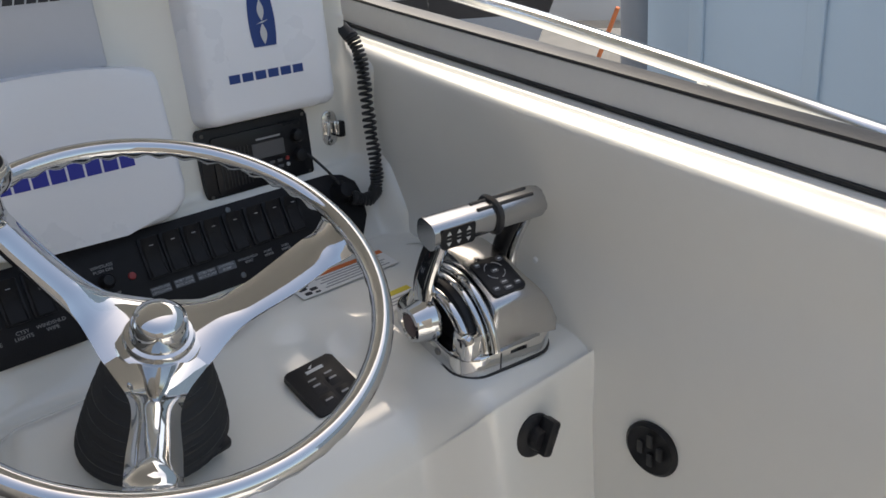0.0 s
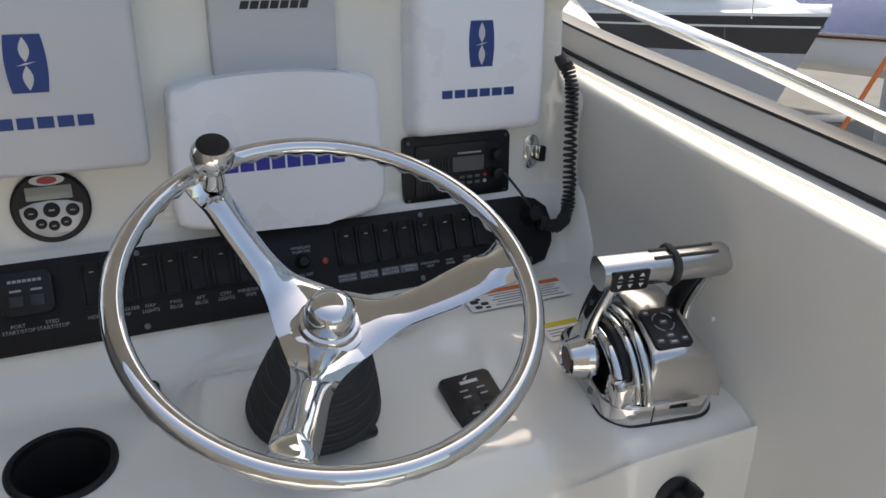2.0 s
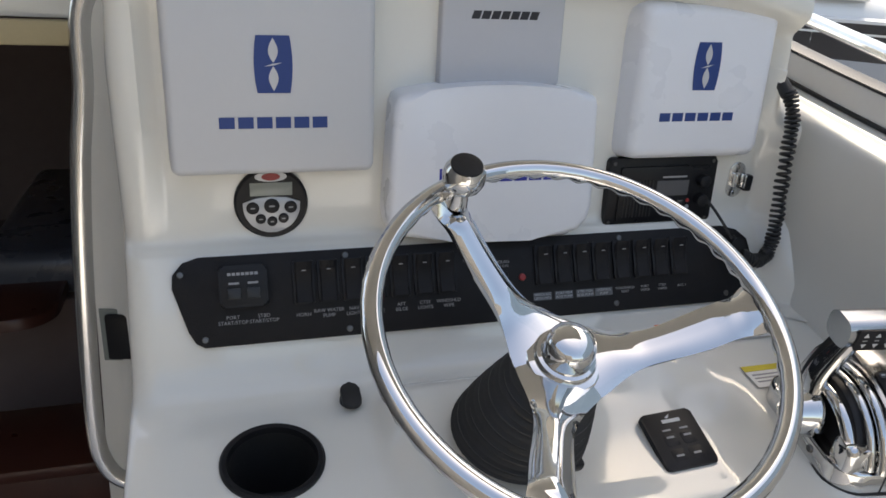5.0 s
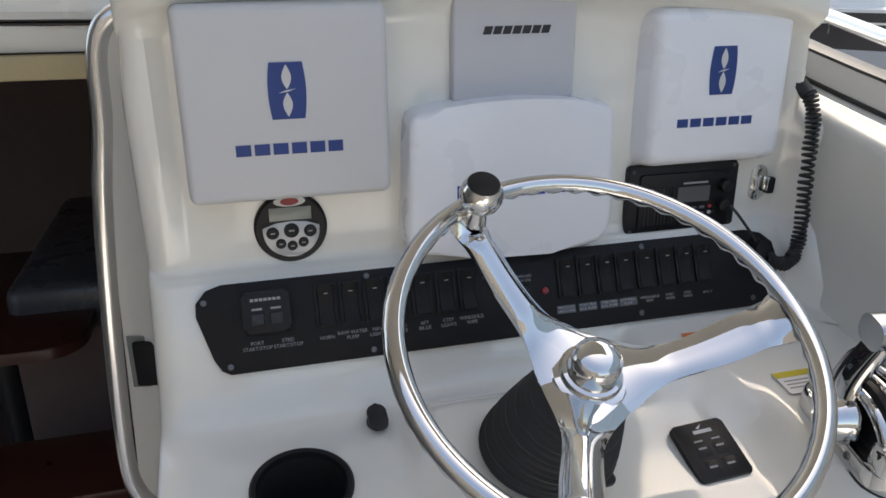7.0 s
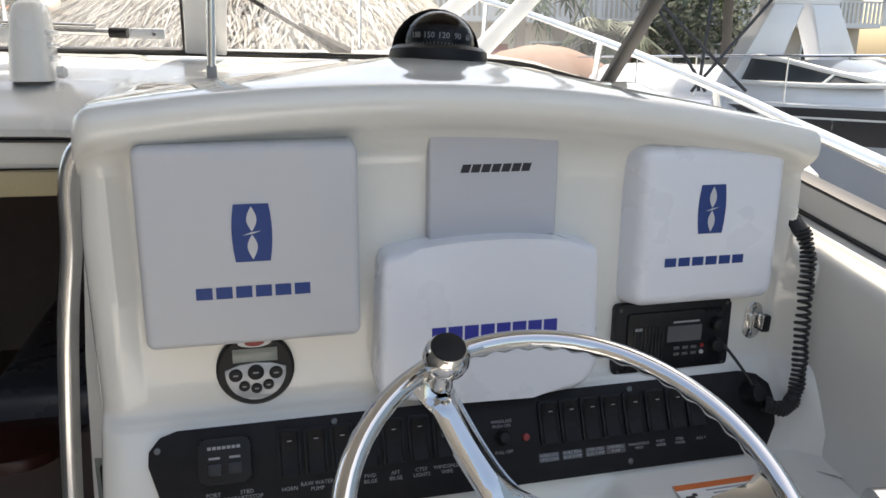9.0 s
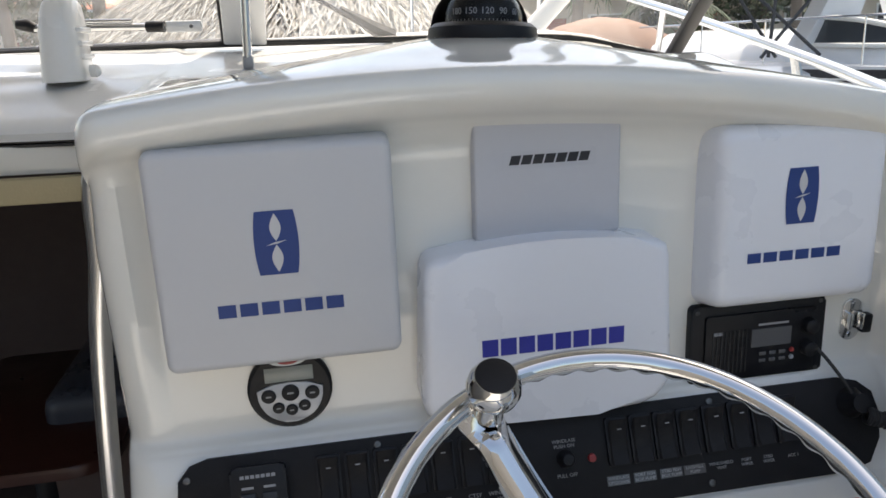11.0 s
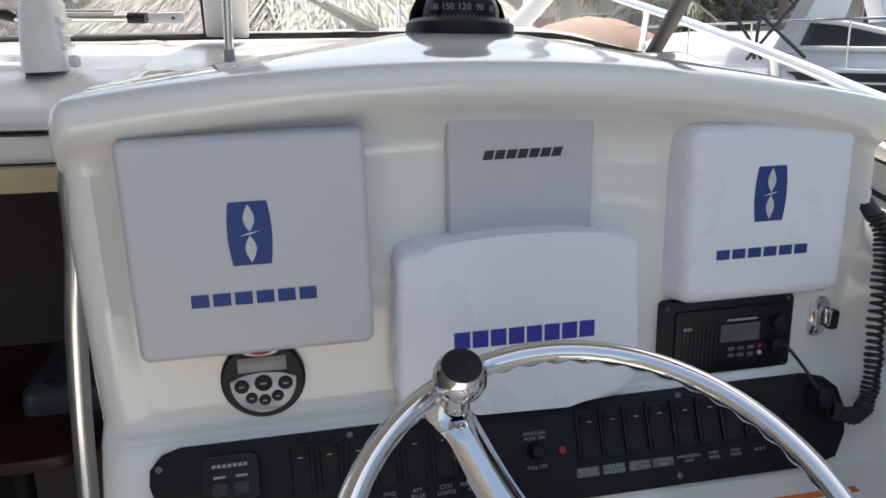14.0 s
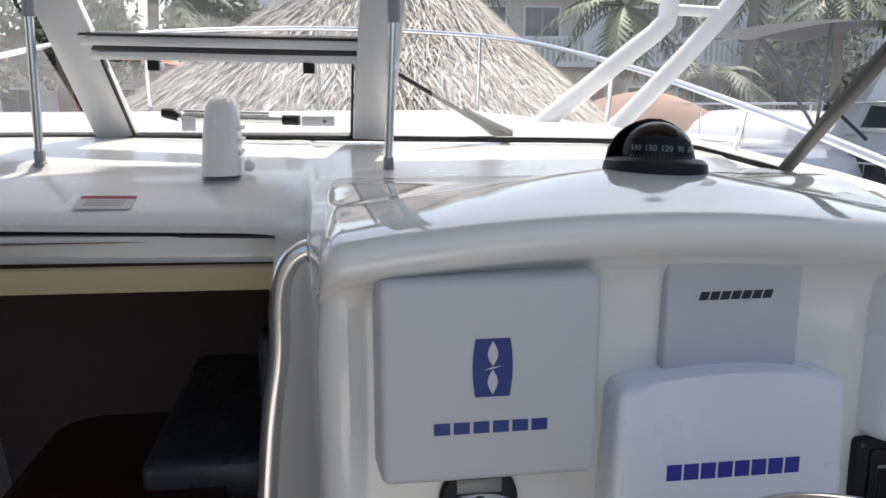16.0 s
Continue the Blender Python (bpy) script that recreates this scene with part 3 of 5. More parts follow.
def gas_strut():
    t = thing("vent_strut", (-0.53, 1.155, 1.35), "black and steel support strut of the opening windscreen vent", "strut")
    a, b = Vector((-0.728, 1.165, 1.397)), Vector((-0.372, 1.085, 1.387))
    at = lambda f, up=0.0: a.lerp(b, f) + Vector((0, 0, up))
    part("tube", tube([at(0.05), at(0.80)], 0.0075, 10), STEEL, t)
    part("tube", tube([at(0.10, 0.012), at(0.62, 0.012)], 0.0045, 10), STEEL, t)
    part("end", tube([at(-0.03, 0.008), at(0.03, 0.006), at(0.07)], 0.012, 10, radii=[0.010, 0.013, 0.010]), BLACK, t)
    part("end", tube([at(0.70), at(0.80)], 0.011, 10), BLACK, t)
    part("bracket", rbox(0.030, 0.006, 0.032, tuple(at(0.13, -0.030) + Vector((0, -0.010, 0))), 0.004), ALU, t)
    part("bracket", rbox(0.070, 0.010, 0.022, tuple(at(0.91, -0.011)), 0.004), ALU, t)
    for f in (0.87, 0.95):
        part("bolt", lathe([(0, 0), (0.004, 0), (0.003, 0.002), (0, 0.002)], 10, Matrix.Translation(at(f) + Vector((0, -0.006, 0))) @ pose(0, 0, 0, 90, 0, 0)), DULL_STEEL, t)


gas_strut()

# warning sticker on the dash edge
sticker = thing("warning_sticker", (-0.762, 0.765, 1.262), "white warning sticker with a red header on the dash", "sticker")
SM = Matrix.Translation((-0.762, 0.765, 1.2625)) @ pose(0, 0, 0, 21, 0, -9)
part("backing", rbox(0.098, 0.046, 0.0006, m=SM), PRINT_WHITE, sticker)
part("header", rbox(0.096, 0.010, 0.0005, (0, 0.0175, 0.0006), m=SM), RED, sticker, "red header band")
for k in range(4):
    part("text_line", rbox(0.070 - 0.006 * (k % 2), 0.0022, 0.0004, (0, 0.005 - 0.0058 * k, 0.0006), m=SM), PRINT_GREY, sticker)


def compass():
    cx, cy, cz = 0.030, 0.325, 1.344
    t = thing("compass", (cx, cy, cz), "black domed marine compass on the console brow", "compass")
    M = Matrix.Translation((cx, cy, cz - 0.004)) @ pose(0, 0, 0, -3, 3, 0)
    part("base", lathe([(0, 0), (0.064, 0), (0.0655, 0.006), (0.064, 0.016), (0.058, 0.021), (0.050, 0.022), (0, 0.022)], 40, M), BLACK, t)
    part("card", lathe([(0, 0.020), (0.040, 0.020), (0.042, 0.03), (0.038, 0.046), (0, 0.050)], 36, M), PANEL_BLACK, t)
    part("dome", lathe([(0.047, 0.020)] + [(0.047 * math.cos(radians(a)), 0.024 + 0.043 * math.sin(radians(a))) for a in range(0, 91, 9)], 36, M), glass("smoked compass dome", (0.78, 0.78, 0.79)), t, "smoked transparent dome")
    hood = []
    for k in range(9):
        a = radians(-8 + 98 * k / 8)
        ring_ = []
        for i in range(21):
            b = radians(0 + 180 * i / 20)
            r = 0.060
            ring_.append(M @ Vector((r * math.cos(b) * math.cos(a) if k < 8 else r * math.cos(b) * 0.14, 0.012 + r * math.sin(b) * math.cos(a) * 0.80, 0.016 + 0.055 * math.sin(a))))
        hood.append(ring_)
    hb = grid_mesh(hood)
    bmesh.ops.solidify(hb, geom=hb.faces[:], thickness=0.003)
    part("hood", hb, BLACK, t)
    for k, num in enumerate(("180", "150", "120", "90", "60")):
        a = radians(-58 + 26 * k)
        q = M @ Matrix.Rotation(a, 4, "Z") @ Matrix.Translation((0, -0.0425, 0.033)) @ pose(0, 0, 0, 90, 0, 0)
        part("numeral", words(num, 0.0105, q), PRINT_WHITE, t, smooth=0)
        for j in range(4):
            qq = M @ Matrix.Rotation(a + radians(6.5 * j - 10), 4, "Z") @ Matrix.Translation((0, -0.0422, 0.0225)) @ pose(0, 0, 0, 90, 0, 0)
            part("tick", rbox(0.0007, 0.004, 0.0004, m=qq), PRINT_WHITE, t, smooth=0)


compass()

# ---- panel fittings ----
FACE = frame_on((0, 0.1665, 0), (0, 0, 1))


def dish_cover(w, h, depth, cx, cz, mat, taper, r, bevel, out=0.0):
    """A moulded sun cover, a tapered lid with rounded edges."""
    bm = bmesh.new()
    rings = []
    steps = [(0.0, 0.0)] + [(depth - bevel + bevel * math.sin(radians(a_)), bevel * (1 - math.cos(radians(a_)))) for a_ in (0, 22, 45, 68, 90)]
    for z, inset in steps:
        k = 1 - (1 - taper) * z / depth
        pts_ = rounded(w * k - 2 * inset, h * k - 2 * inset, max(0.002, r - inset), cx, cz)
        rings.append([bm.verts.new((px, py, z)) for px, py in pts_])
    for ra, rb in zip(rings, rings[1:]):
        n = len(ra)
        for i in range(n):
            bm.faces.new((ra[i], ra[(i + 1) % n], rb[(i + 1) % n], rb[i]))
    bm.faces.new(rings[-1])
    bm.transform(FACE @ Matrix.Translation((0, 0, out)))
    return bm


def emblem(cover, cx, cz, w, h, lift):
    """The blue barrel-shaped badge with two pale leaf shapes."""
    pts = []
    for i in range(9):
        s = -1 + i / 4
        pts.append((cx + w / 2 * (1 - 0.14 * s * s), cz + h / 2 * s))
    for i in range(9):
        s = 1 - i / 4
        pts.append((cx - w / 2 * (1 - 0.14 * s * s), cz + h / 2 * s))
    badge = part("badge", outline_plate(pts, 0.0006, m=FACE @ Matrix.Translation((0, 0, lift))), BLUE, cover, "blue barrel-shaped badge")
    for s in (1, -1):
        leaf = []
        for i in range(10):
            a = i / 10
            leaf.append((cx + w * 0.125 * math.sin(math.pi * a) * (1.1 - 0.2 * a), cz + s * h * (0.03 + 0.43 * a)))
        for i in range(10):
            a = 1 - i / 10
            leaf.append((cx - w * 0.125 * math.sin(math.pi * a) * (1.1 - 0.2 * a), cz + s * h * (0.03 + 0.43 * a)))
        part("leaf", outline_plate(leaf if s > 0 else leaf[::-1], 0.0004, m=FACE @ Matrix.Translation((0, 0, lift + 0.0006))), COVER, badge)
    part("leaf", outline_plate([(cx - w * 0.23, cz - h * 0.035), (cx + w * 0.03, cz - h * 0.012), (cx + w * 0.23, cz + h * 0.035), (cx - w * 0.03, cz + h * 0.012)], 0.0004, m=FACE @ Matrix.Translation((0, 0, lift + 0.0007))), COVER, badge)


def brand_blocks(cover, x0, x1, zc, h, n, mat, lift, slant=0.0, gap=0.18):
    """A brand mark as a row of plain blocks."""
    step = (x1 - x0) / n
    for i in range(n):
        a, b = x0 + step * (i + gap / 2), x0 + step * (i + 1 - gap / 2)
        part("mark_block", outline_plate([(a, zc - h / 2), (b, zc - h / 2), (b + slant, zc + h / 2), (a + slant, zc + h / 2)], 0.0005, m=FACE @ Matrix.Translation((0, 0, lift))), mat, cover, smooth=0)


left_cover = thing("display_cover", (-0.222, 0.166, 1.164), "large matt white plastic display cover with a blue badge", "cover", "display covers on the console")
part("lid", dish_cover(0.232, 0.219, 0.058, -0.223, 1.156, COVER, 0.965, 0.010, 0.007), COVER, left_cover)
emblem(left_cover, -0.2225, 1.172, 0.041, 0.061, 0.0582)
brand_blocks(left_cover, -0.284, -0.163, 1.109, 0.0125, 6, BLUE, 0.0582)

right_cover = thing("display_cover", (0.315, 0.166, 1.15), "smaller white plastic cover over a display with a blue badge", "cover", "display covers on the console")
part("lid", dish_cover(0.210, 0.208, 0.040, 0.332, 1.147, COVER, 0.94, 0.018, 0.013), COVER_B, right_cover)
emblem(right_cover, 0.329, 1.170, 0.038, 0.061, 0.0402)
brand_blocks(right_cover, 0.268, 0.382, 1.1045, 0.011, 6, BLUE, 0.0402)

centre_cover = thing("display_cover", (0.047, 0.166, 1.05), "glossy white display cover with arched top, dark blue mark", "cover", "display covers on the console")
pts = []
W0, W1 = 0.131, 0.138
for i in range(9):
    s = -1 + i / 4
    pts.append((0.047 + s * (W0 - 0.012), 1.148 - 0.011 * s * s))
pts = pts[::-1]
corner_l = [(0.047 - W0 + 0.004, 1.132), (0.047 - W0, 1.122)]
bottom = [(0.047 - W1, 0.985), (0.047 - W1 + 0.004, 0.968), (0.047 - W1 + 0.018, 0.960), (0.0, 0.950), (0.10, 0.947), (0.150, 0.950), (0.168, 0.957), (0.181, 0.972), (0.0465 + W1, 0.990)]
corner_r = [(0.047 + W0, 1.120), (0.047 + W0 - 0.003, 1.131)]
pts = pts + corner_l + bottom + corner_r
bm = outline_plate(pts, 0.048, 0.010, None, 4)
bm.transform(FACE)
part("lid", bm, COVER_B, centre_cover)
brand_blocks(centre_cover, -0.029, 0.128, 1.038, 0.0185, 8, BLUE_DARK, 0.0482, gap=0.14)

grey_cover = thing("gauge_cover", (0.055, 0.166, 1.206), "square grey plastic gauge cover with a black mark", "cover")
part("lid", dish_cover(0.158, 0.128, 0.015, 0.055, 1.206, GREYCOVER, 0.99, 0.004, 0.003), GREYCOVER, grey_cover)
brand_blocks(grey_cover, 0.012, 0.098, 1.2255, 0.0095, 7, PRINT_BLACK, 0.0152, 0.003, 0.16)
part("label_field", rbox(0.100, 0.019, 0.0003, (0.056, 1.2255, 0.0), m=FACE @ Matrix.Translation((0, 0, 0.0150))), GREYCOVER, grey_cover)


def stereo_remote():
    cx, cz, r = -0.226, 1.000, 0.0440
    t = thing("stereo_remote", (cx, 0.166, cz), "round black stereo remote with a small display and six buttons", "remote")
    M = FACE @ Matrix.Translation((cx, cz, 0))
    part("bezel", lathe([(0, 0), (r, 0), (r, 0.006), (r - 0.003, 0.009), (0, 0.0095)], 40, M), BLACK, t)
    seg = [(0.034 * math.cos(radians(a)), 0.034 * math.sin(radians(a))) for a in range(190, 351, 10)]
    seg += [(0.034, 0.004), (0.018, 0.010), (0, 0.0115), (-0.018, 0.010), (-0.034, 0.004)]
    part("keypad", outline_plate(seg, 0.002, 0.0006, M @ Matrix.Translation((0, -0.002, 0.0092))), SILVER, t, "silver keypad panel")
    part("display", rbox(0.050, 0.0165, 0.001, (0, 0.0185, 0.0095), 0.001, m=M), LCD, t, "grey liquid-crystal display")
    eye = [(0.019 * math.cos(radians(a)), 0.034 + 0.0062 * math.sin(radians(a))) for a in range(0, 360, 20)]
    part("logo_oval", outline_plate(eye, 0.0012, m=M @ Matrix.Translation((0, 0, 0.0093))), SILVER, t)
    eye = [(0.011 * math.cos(radians(a)), 0.034 + 0.0045 * math.sin(radians(a))) for a in range(0, 360, 20)]
    part("logo_oval", outline_plate(eye, 0.0008, m=M @ Matrix.Translation((0, 0, 0.0105))), RED, t, "red oval")
    for bx, by, br in ((-0.0225, -0.004, 0.0076), (0, -0.002, 0.0092), (0.0225, -0.004, 0.0076), (-0.0135, -0.018, 0.0062), (0, -0.0215, 0.0062), (0.0135, -0.018, 0.0062)):
        b = part("button", lathe([(0, 0), (br, 0), (br, 0.0015), (br * 0.8, 0.0026), (0, 0.0022)], 20, M @ Matrix.Translation((bx, by, 0.011))), BLACK, t)
        part("symbol", rbox(br * 0.7, br * 0.22, 0.0003, (bx, by, 0.0133), m=M), PRINT_GREY, b)


stereo_remote()


def vhf_radio():
    t = thing("vhf_radio", (0.30, 0.166, 1.0), "black flush-mounted marine radio with a grey display", "radio")
    M = FACE @ Matrix.Translation((0.3075, 0.994, 0))
    part("faceplate", outline_plate(rounded(0.168, 0.098, 0.007), 0.012, 0.003, M), BLACK, t)
    part("front", outline_plate(rounded(0.140, 0.078, 0.004), 0.004, 0.001, M @ Matrix.Translation((0.002, -0.002, 0.012))), GLOSS_BLACK, t)
    for k in range(9):
        part("grille_slot", rbox(0.0016, 0.052, 0.0015, (-0.059 + 0.0052 * k, -0.008, 0.0158), m=M), RUBBER, t)
    part("display", rbox(0.050, 0.022, 0.001, (0.014, 0.006, 0.0158), m=M), LCD_DARK, t, "dark grey display")
    part("mark_bar", rbox(0.038, 0.0025, 0.0005, (0.016, 0.022, 0.0158), m=M), PRINT_GREY, t)
    part("mark_bar", rbox(0.011, 0.004, 0.0005, (-0.053, 0.016, 0.0168), m=M), PRINT_GREY, t)
    for r in range(2):
        for c in range(3):
            part("key", rbox(0.0085, 0.0045, 0.0015, (0.004 + 0.0125 * c, -0.014 - 0.0085 * r, 0.0158), 0.0008, m=M), LCD_DARK, t)
    part("key", lathe([(0, 0), (0.003, 0), (0.0025, 0.002), (0, 0.002)], 12, M @ Matrix.Translation((0.041, -0.013, 0.016))), RED, t, "red key")
    part("key", lathe([(0, 0), (0.003, 0), (0.0025, 0.002), (0, 0.002)], 12, M @ Matrix.Translation((0.041, -0.022, 0.016))), SILVER, t)
    for dz in (0.016, -0.012):
        part("dial", lathe([(0, 0), (0.0095, 0), (0.0085, 0.011), (0.007, 0.012), (0, 0.012)], 20, M @ Matrix.Translation((0.060, dz, 0.015))), BLACK, t)
    for sx in (-1, 1):
        for sz in (-1, 1):
            part("screw", lathe([(0, 0), (0.0032, 0), (0.0024, 0.0015), (0, 0.0018)], 12, M @ Matrix.Translation((sx * 0.077, sz * 0.042, 0.0112))), DULL_STEEL, t)


vhf_radio()


def microphone_clip():
    t = thing("microphone_clip", (0.436, 0.166, 1.02), "stainless microphone hanger screwed to the console", "hanger")
    M = FACE @ Matrix.Translation((0.434, 1.004, 0)) @ pose(0, 0, 0, 0, 0, -4)
    part("plate", outline_plate(rounded(0.026, 0.052, 0.0125), 0.003, 0.001, M), STEEL, t)
    for s in (-1, 1):
        part("jaw", rbox(0.004, 0.020, 0.011, (0.001 + s * 0.008, 0.0, 0.003), 0.0015, m=M), STEEL, t)
    part("catch", rbox(0.013, 0.024, 0.012, (0.014, -0.002, 0.003), 0.003, m=M), BLACK, t)
    for s in (-1, 1):
        part("screw", lathe([(0, 0), (0.0036, 0), (0.0025, 0.0014), (0, 0.0016)], 12, M @ Matrix.Translation((0, s * 0.019, 0.003))), CHROME, t)


microphone_clip()

# microphone cord: straight lead, socket, coil
cord = thing("coiled_lead", (0.44, 0.12, 0.93), "black coiled microphone cord hanging beside the console", "cord")
part("lead", tube([(q.x, q.y, q.z) for q in catmull([(0.374, 0.150, 0.985), (0.385, 0.140, 0.972), (0.402, 0.125, 0.945), (0.412, 0.115, 0.925)], 5)], 0.0022, 8), RUBBER, cord)
part("plug_socket", lathe([(0, 0), (0.018, 0), (0.018, 0.006), (0.012, 0.014), (0.011, 0.026), (0, 0.027)], 20, frame_on((0.412, 0.128, 0.915), (0, 0.4, 0.917))), BLACK, cord)
path = catmull([(0.416, 0.100, 0.912), (0.440, 0.094, 0.905), (0.458, 0.098, 0.916), (0.467, 0.104, 0.950), (0.469, 0.110, 1.00), (0.472, 0.116, 1.06), (0.474, 0.122, 1.105), (0.470, 0.134, 1.137)], 60)
turns = 46
coil = []
for i, p in enumerate(path):
    d = (path[min(i + 1, len(path) - 1)] - path[max(i - 1, 0)]).normalized()
    u = d.cross(Vector((0, 1, 0))).normalized()
    v = d.cross(u)
    a = 2 * math.pi * turns * i / len(path)
    r = 0.0082 + 0.0008 * math.sin(i * 0.13)
    coil.append(p + r * (math.cos(a) * u + math.sin(a) * v))
part("coil", tube(coil, 0.0023, 6), RUBBER, cord)
part("coil_end", tube([(0.470, 0.134, 1.132), (0.467, 0.150, 1.146)], 0.010, 10), RUBBER, cord)

# ---- switch panel ----
SW = frame_on((0, 0.1195, 0.893), (0, 0.400, 0.9165)) @ Matrix.Translation((0, 0, 0.0006))
switch_panel = thing("rocker_console", (0.05, 0.12, 0.893), "long black switch panel with rocker switches and worn labels", "control panel")
outline = [(-0.312, -0.0535), (0.395, -0.0535), (0.425, -0.046), (0.442, -0.020), (0.447, 0.010), (0.442, 0.034), (0.425, 0.048), (0.40, 0.0545), (-0.315, 0.0535), (-0.333, 0.048), (-0.345, 0.034), (-0.346, 0.018), (-0.330, -0.034), (-0.322, -0.048)]
part("backplate", outline_plate(outline, 0.0055, 0.0012, SW), PANEL_BLACK, switch_panel)
for sx, sy in ((-0.336, 0.034), (-0.312, -0.044), (-0.141, 0.046), (0.237, 0.046), (0.226, -0.043), (-0.141, -0.045), (0.420, 0.036), (0.400, -0.042)):
    part("screw", lathe([(0, 0), (0.0045, 0), (0.0035, 0.0016), (0, 0.002)], 14, SW @ Matrix.Translation((sx, sy, 0.0050))), DULL_STEEL, switch_panel)


def rocker(x):
    w, h = 0.0215, 0.049
    body = part("rocker_switch", outline_plate(rounded(w + 0.004, h + 0.004, 0.003, x, 0.016), 0.004, 0.001, SW @ Matrix.Translation((0, 0, 0.0055))), BLACK, switch_panel)
    rows = []
    for i in range(9):
        s = -1 + i / 4
        z = 0.0095 + 0.006 * s * s + (0.003 * s)
        rows.append([SW @ Vector((x + u * w / 2, 0.016 + s * h / 2, z + 0.0055 - (0.002 if abs(u) > 0.9 else 0) - 0.004)) for u in (-1, -0.8, 0, 0.8, 1)])
    lid = grid_mesh(rows)
    part("paddle", lid, PANEL_BLACK, body)
    part("lens", rbox(0.005, 0.0012, 0.0006, (x, 0.030, 0.0175), m=SW), PRINT_GREY, body)


LEFT_X = [-0.194, -0.164, -0.134, -0.104, -0.074, -0.043, -0.013]
RIGHT_X = [0.122, 0.150, 0.178, 0.206, 0.237, 0.268, 0.297, 0.326]
for x in LEFT_X + RIGHT_X:
    rocker(x)
LABELS = [(-0.279, "PORT\nSTART/STOP"), (-0.243, "STBD\nSTART/STOP"), (-0.196, "HORN"), (-0.165, "RAW WATER\nPUMP"), (-0.134, "NAV\nLIGHTS"), (-0.104, "FWD\nBILGE"), (-0.074, "AFT\nBILGE"), (-0.043, "CTSY\nLIGHTS"), (-0.012, "WINDSHLD\nWIPE"),
          (0.118, "WINDLASS\nUP/DOWN"), (0.149, "PORT FISH\nBOX PUMP"), (0.180, "STBD FISH\nBOX PUMP"), (0.208, "LIVEWELL\nPUMP"), (0.240, "WINDSHIELD\nVENT"), (0.271, "PORT\nWIPER"), (0.298, "STBD\nWIPER"), (0.329, "ACC 1")]
for x, body in LABELS:
    y = -0.0235 if x < 0.1 else -0.0255
    if 0.11 < x < 0.22:
        part("label_strip", rbox(0.026, 0.0105, 0.0003, (x, y, 0.0057), m=SW), LCD_DARK, switch_panel)
    part("legend", words(body, 0.0062 if x < 0.1 else 0.0049, SW @ Matrix.Translation((x, y, 0.0063)), 0.0002), PRINT_GREY, switch_panel, smooth=0)
part("legend", words("WINDLASS\nPUSH ON", 0.0055, SW @ Matrix.Translation((0.061, 0.021, 0.0062)), 0.0002), PRINT_GREY, switch_panel, smooth=0)
part("legend", words("PULL OFF", 0.0055, SW @ Matrix.Translation((0.061, -0.013, 0.0062)), 0.0002), PRINT_GREY, switch_panel, smooth=0)
part("pull_switch", lathe([(0, 0), (0.010, 0), (0.009, 0.006), (0.006, 0.012), (0, 0.013)], 16, SW @ Matrix.Translation((0.061, 0.005, 0.0055))), BLACK, switch_panel)
part("indicator", lathe([(0, 0), (0.005, 0), (0.0042, 0.003), (0, 0.004)], 14, SW @ Matrix.Translation((0.091, 0.002, 0.0055))), RED, switch_panel, "red indicator lamp")
start = part("start_module", outline_plate(rounded(0.056, 0.050, 0.006, -0.265, 0.0165), 0.009, 0.003, SW @ Matrix.Translation((0, 0, 0.0055))), BLACK, switch_panel, "black engine start and stop module")
for i in range(7):
    part("mark_block", rbox(0.0040, 0.0034, 0.0004, (-0.281 + 0.0052 * i, 0.031, 0.0146), m=SW), PRINT_GREY, start)
for dx in (-0.011, 0.011):
    part("button", rbox(0.015, 0.013, 0.003, (-0.265 + dx, 0.008, 0.014), 0.001, m=SW), DIM_KEY, start)
    part("legend", rbox(0.012, 0.0025, 0.0004, (-0.265 + dx, 0.020, 0.0146), m=SW), PRINT_GREY, start)

# ---- steering wheel ----
WM = frame_on((0.013, -0.2076, 0.996), (0, 0.866, 0.5))
steering_wheel = thing("steering_wheel", (0.013, -0.2076, 0.97), "polished stainless three-spoke steering wheel with a spinner knob", "steering wheel")
rim = []
for i in range(300):
    a = 2 * math.pi * i / 300
    rim.append(WM @ Vector((0.187 * math.cos(a), 0.187 * math.sin(a), 0.0)))
rim_mesh = tube(rim, 0.0100, 16, True)
axis = WM.to_3x3() @ Vector((0, 0, 1))
for v in rim_mesh.verts:
    q = WM.inverted() @ v.co
    a = math.atan2(q.y, q.x)
    # finger grips are pressed into the underside of the rim
    if q.z < 0.004:
        v.co += axis * 0.0042 * (0.5 - 0.5 * math.cos(a * 50)) * min(1.0, (0.004 - q.z) / 0.008)
part("rim", rim_mesh, CHROME, steering_wheel)


